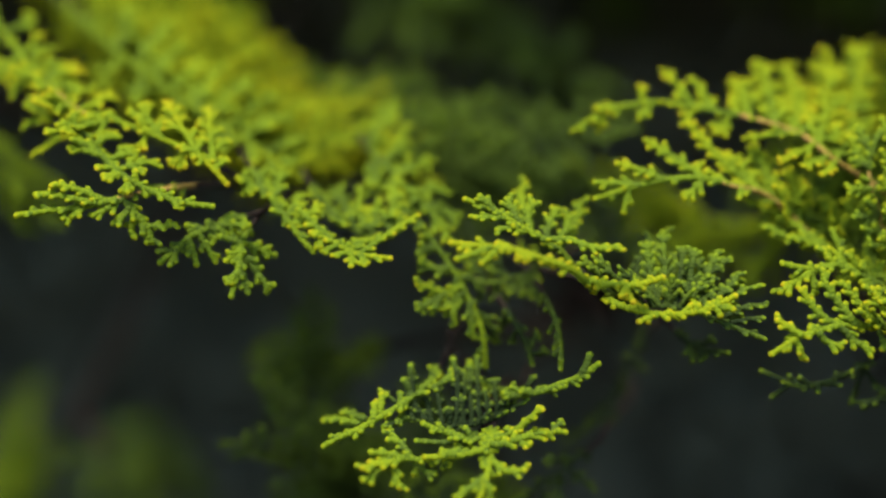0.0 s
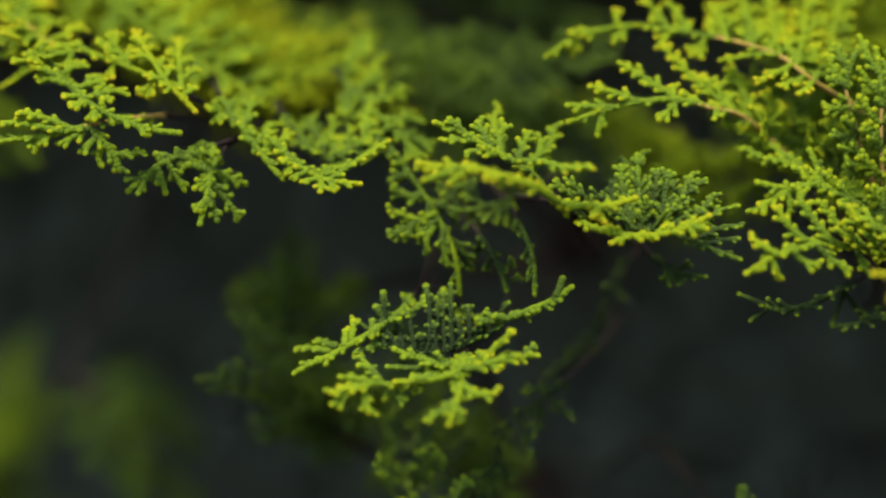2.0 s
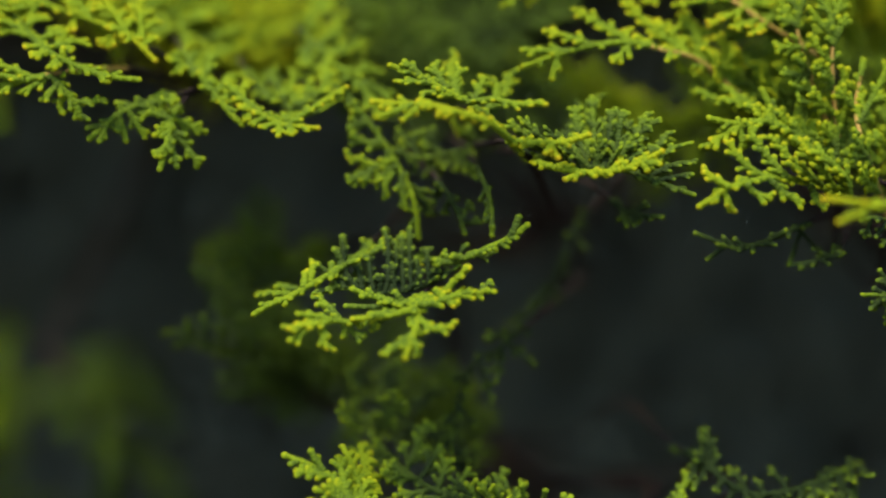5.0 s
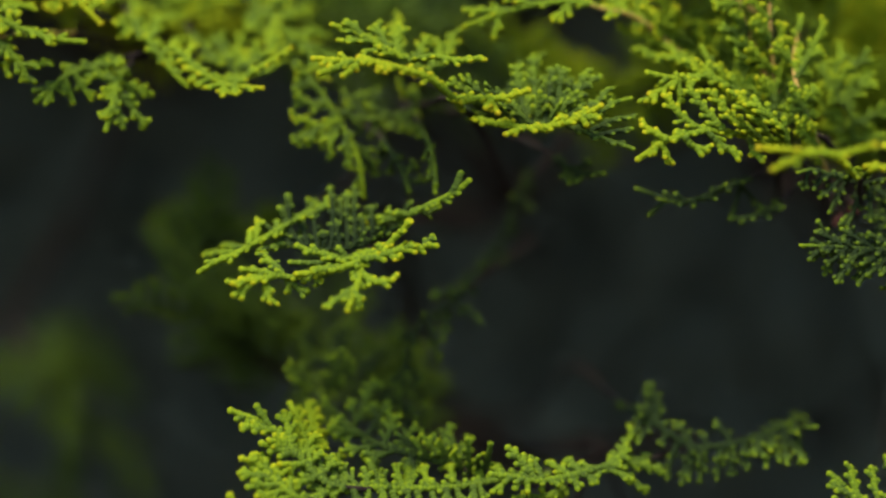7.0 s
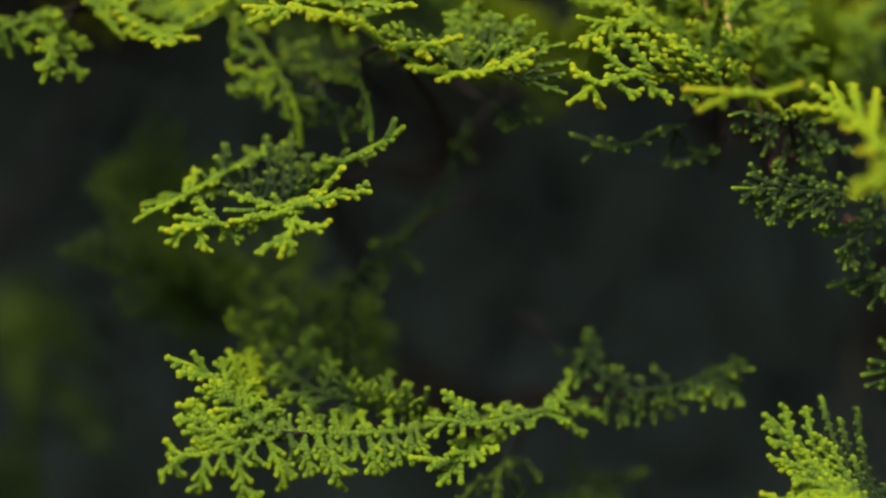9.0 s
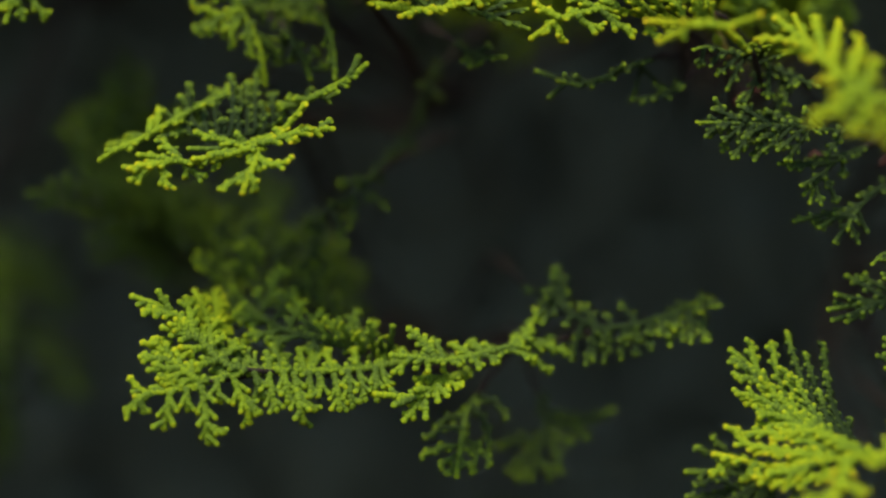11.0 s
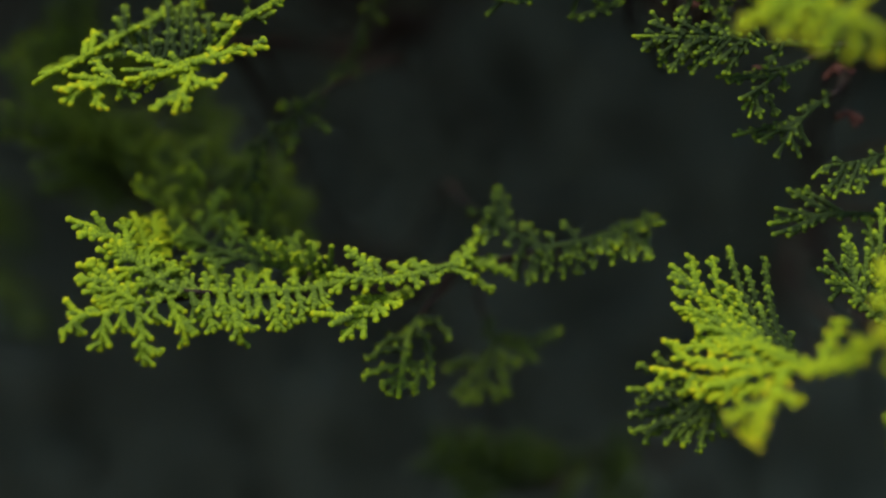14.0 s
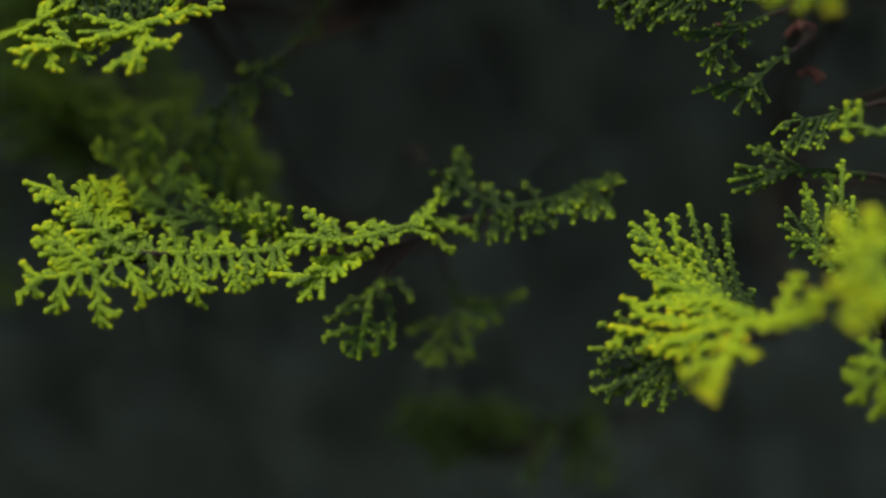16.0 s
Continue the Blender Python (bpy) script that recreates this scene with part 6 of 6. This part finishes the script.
for place, length in (((95.5, 13.0, -28.0), 3.2), ((108.1, 16.0, -39.1), 3), ((123.6, 18.0, -39.6), 4), ((125.3, 20.0, -48.1), 3), ((97.5, 12.0, -26.0), 2.2)):
    withered_twig(place, length)

# The dense crown: behind, above and below the branches in front.
def crown_places(count, low, high, keep, age, size):
    rows = []
    while len(rows) < count:
        p = RNG.uniform(low, high)
        if not keep(*p):
            continue
        yaw = RNG.uniform(-math.pi, math.pi)
        rows.append((int(RNG.integers(4)), p, (yaw, RNG.normal(0.2, 0.5), RNG.normal(0, 0.8)), RNG.uniform(0.8, 1.3) * size, age + RNG.uniform(-0.1, 0.06)))
    return rows


def back(x, y, z):
    return y > 170 + 0.25 * abs(x - 40) * 0.3


# Bounds of a canopy added above the view to shade the inside.
def shade_canopy(x, y, z):
    front = 70 if x > -15 else 105
    return y > front + 0.2 * (z - 120)


def shell(count):
    """Leaf fans on the outside of the shrub, open towards the front."""
    rows = []
    while len(rows) < count:
        way = unit(RNG.normal(0, 1, 3))
        p = np.array((50, 470, -60)) + way * (680, 520, 860) * RNG.uniform(0.86, 1.02)
        if p[2] < -930 or (p[1] < 210 and p[2] > -450) or p[1] < 60 + 0.1 * abs(p[2]):
            continue
        yaw = math.atan2(way[1], way[0]) + RNG.normal(0, 0.5)
        rows.append((int(RNG.integers(4)), p, (yaw, -0.6 * way[2] + RNG.normal(0, 0.4), RNG.normal(0, 0.6)), RNG.uniform(2.6, 4.0), RNG.uniform(0.0, 0.15)))
    return rows


# Tufts added as an even backing with the hazy dark in their colour.
near = crown_places(6500, (-230, 285, -270), (330, 330, 180), lambda x, y, z: True, 0, 0.85)
inner = near + crown_places(5200, (-380, 330, -430), (480, 420, 360), back, 0, 1.85) + crown_places(900, (-480, 420, -520), (580, 500, 440), back, 0, 5.5)
tagged(part("backing_crown", clump("backing_crown", TUFTS, inner, shrub_at, HAZE_BACKING), shrub, "dense grey tufts added as backing, coloured like hazy inner shade"), kind="stuff")
# The first fans are the added canopy, there to block sun and sky.
outer = crown_places(1050, (-380, 60, 130), (440, 330, 300), shade_canopy, -0.08, 1.7) + shell(700)
tagged(part("outer_crown", clump("outer_crown", COARSE_FANS, outer, shrub_at, LEAVES), shrub, "green outer foliage of the shrub with an added canopy for shade"), kind="stuff")
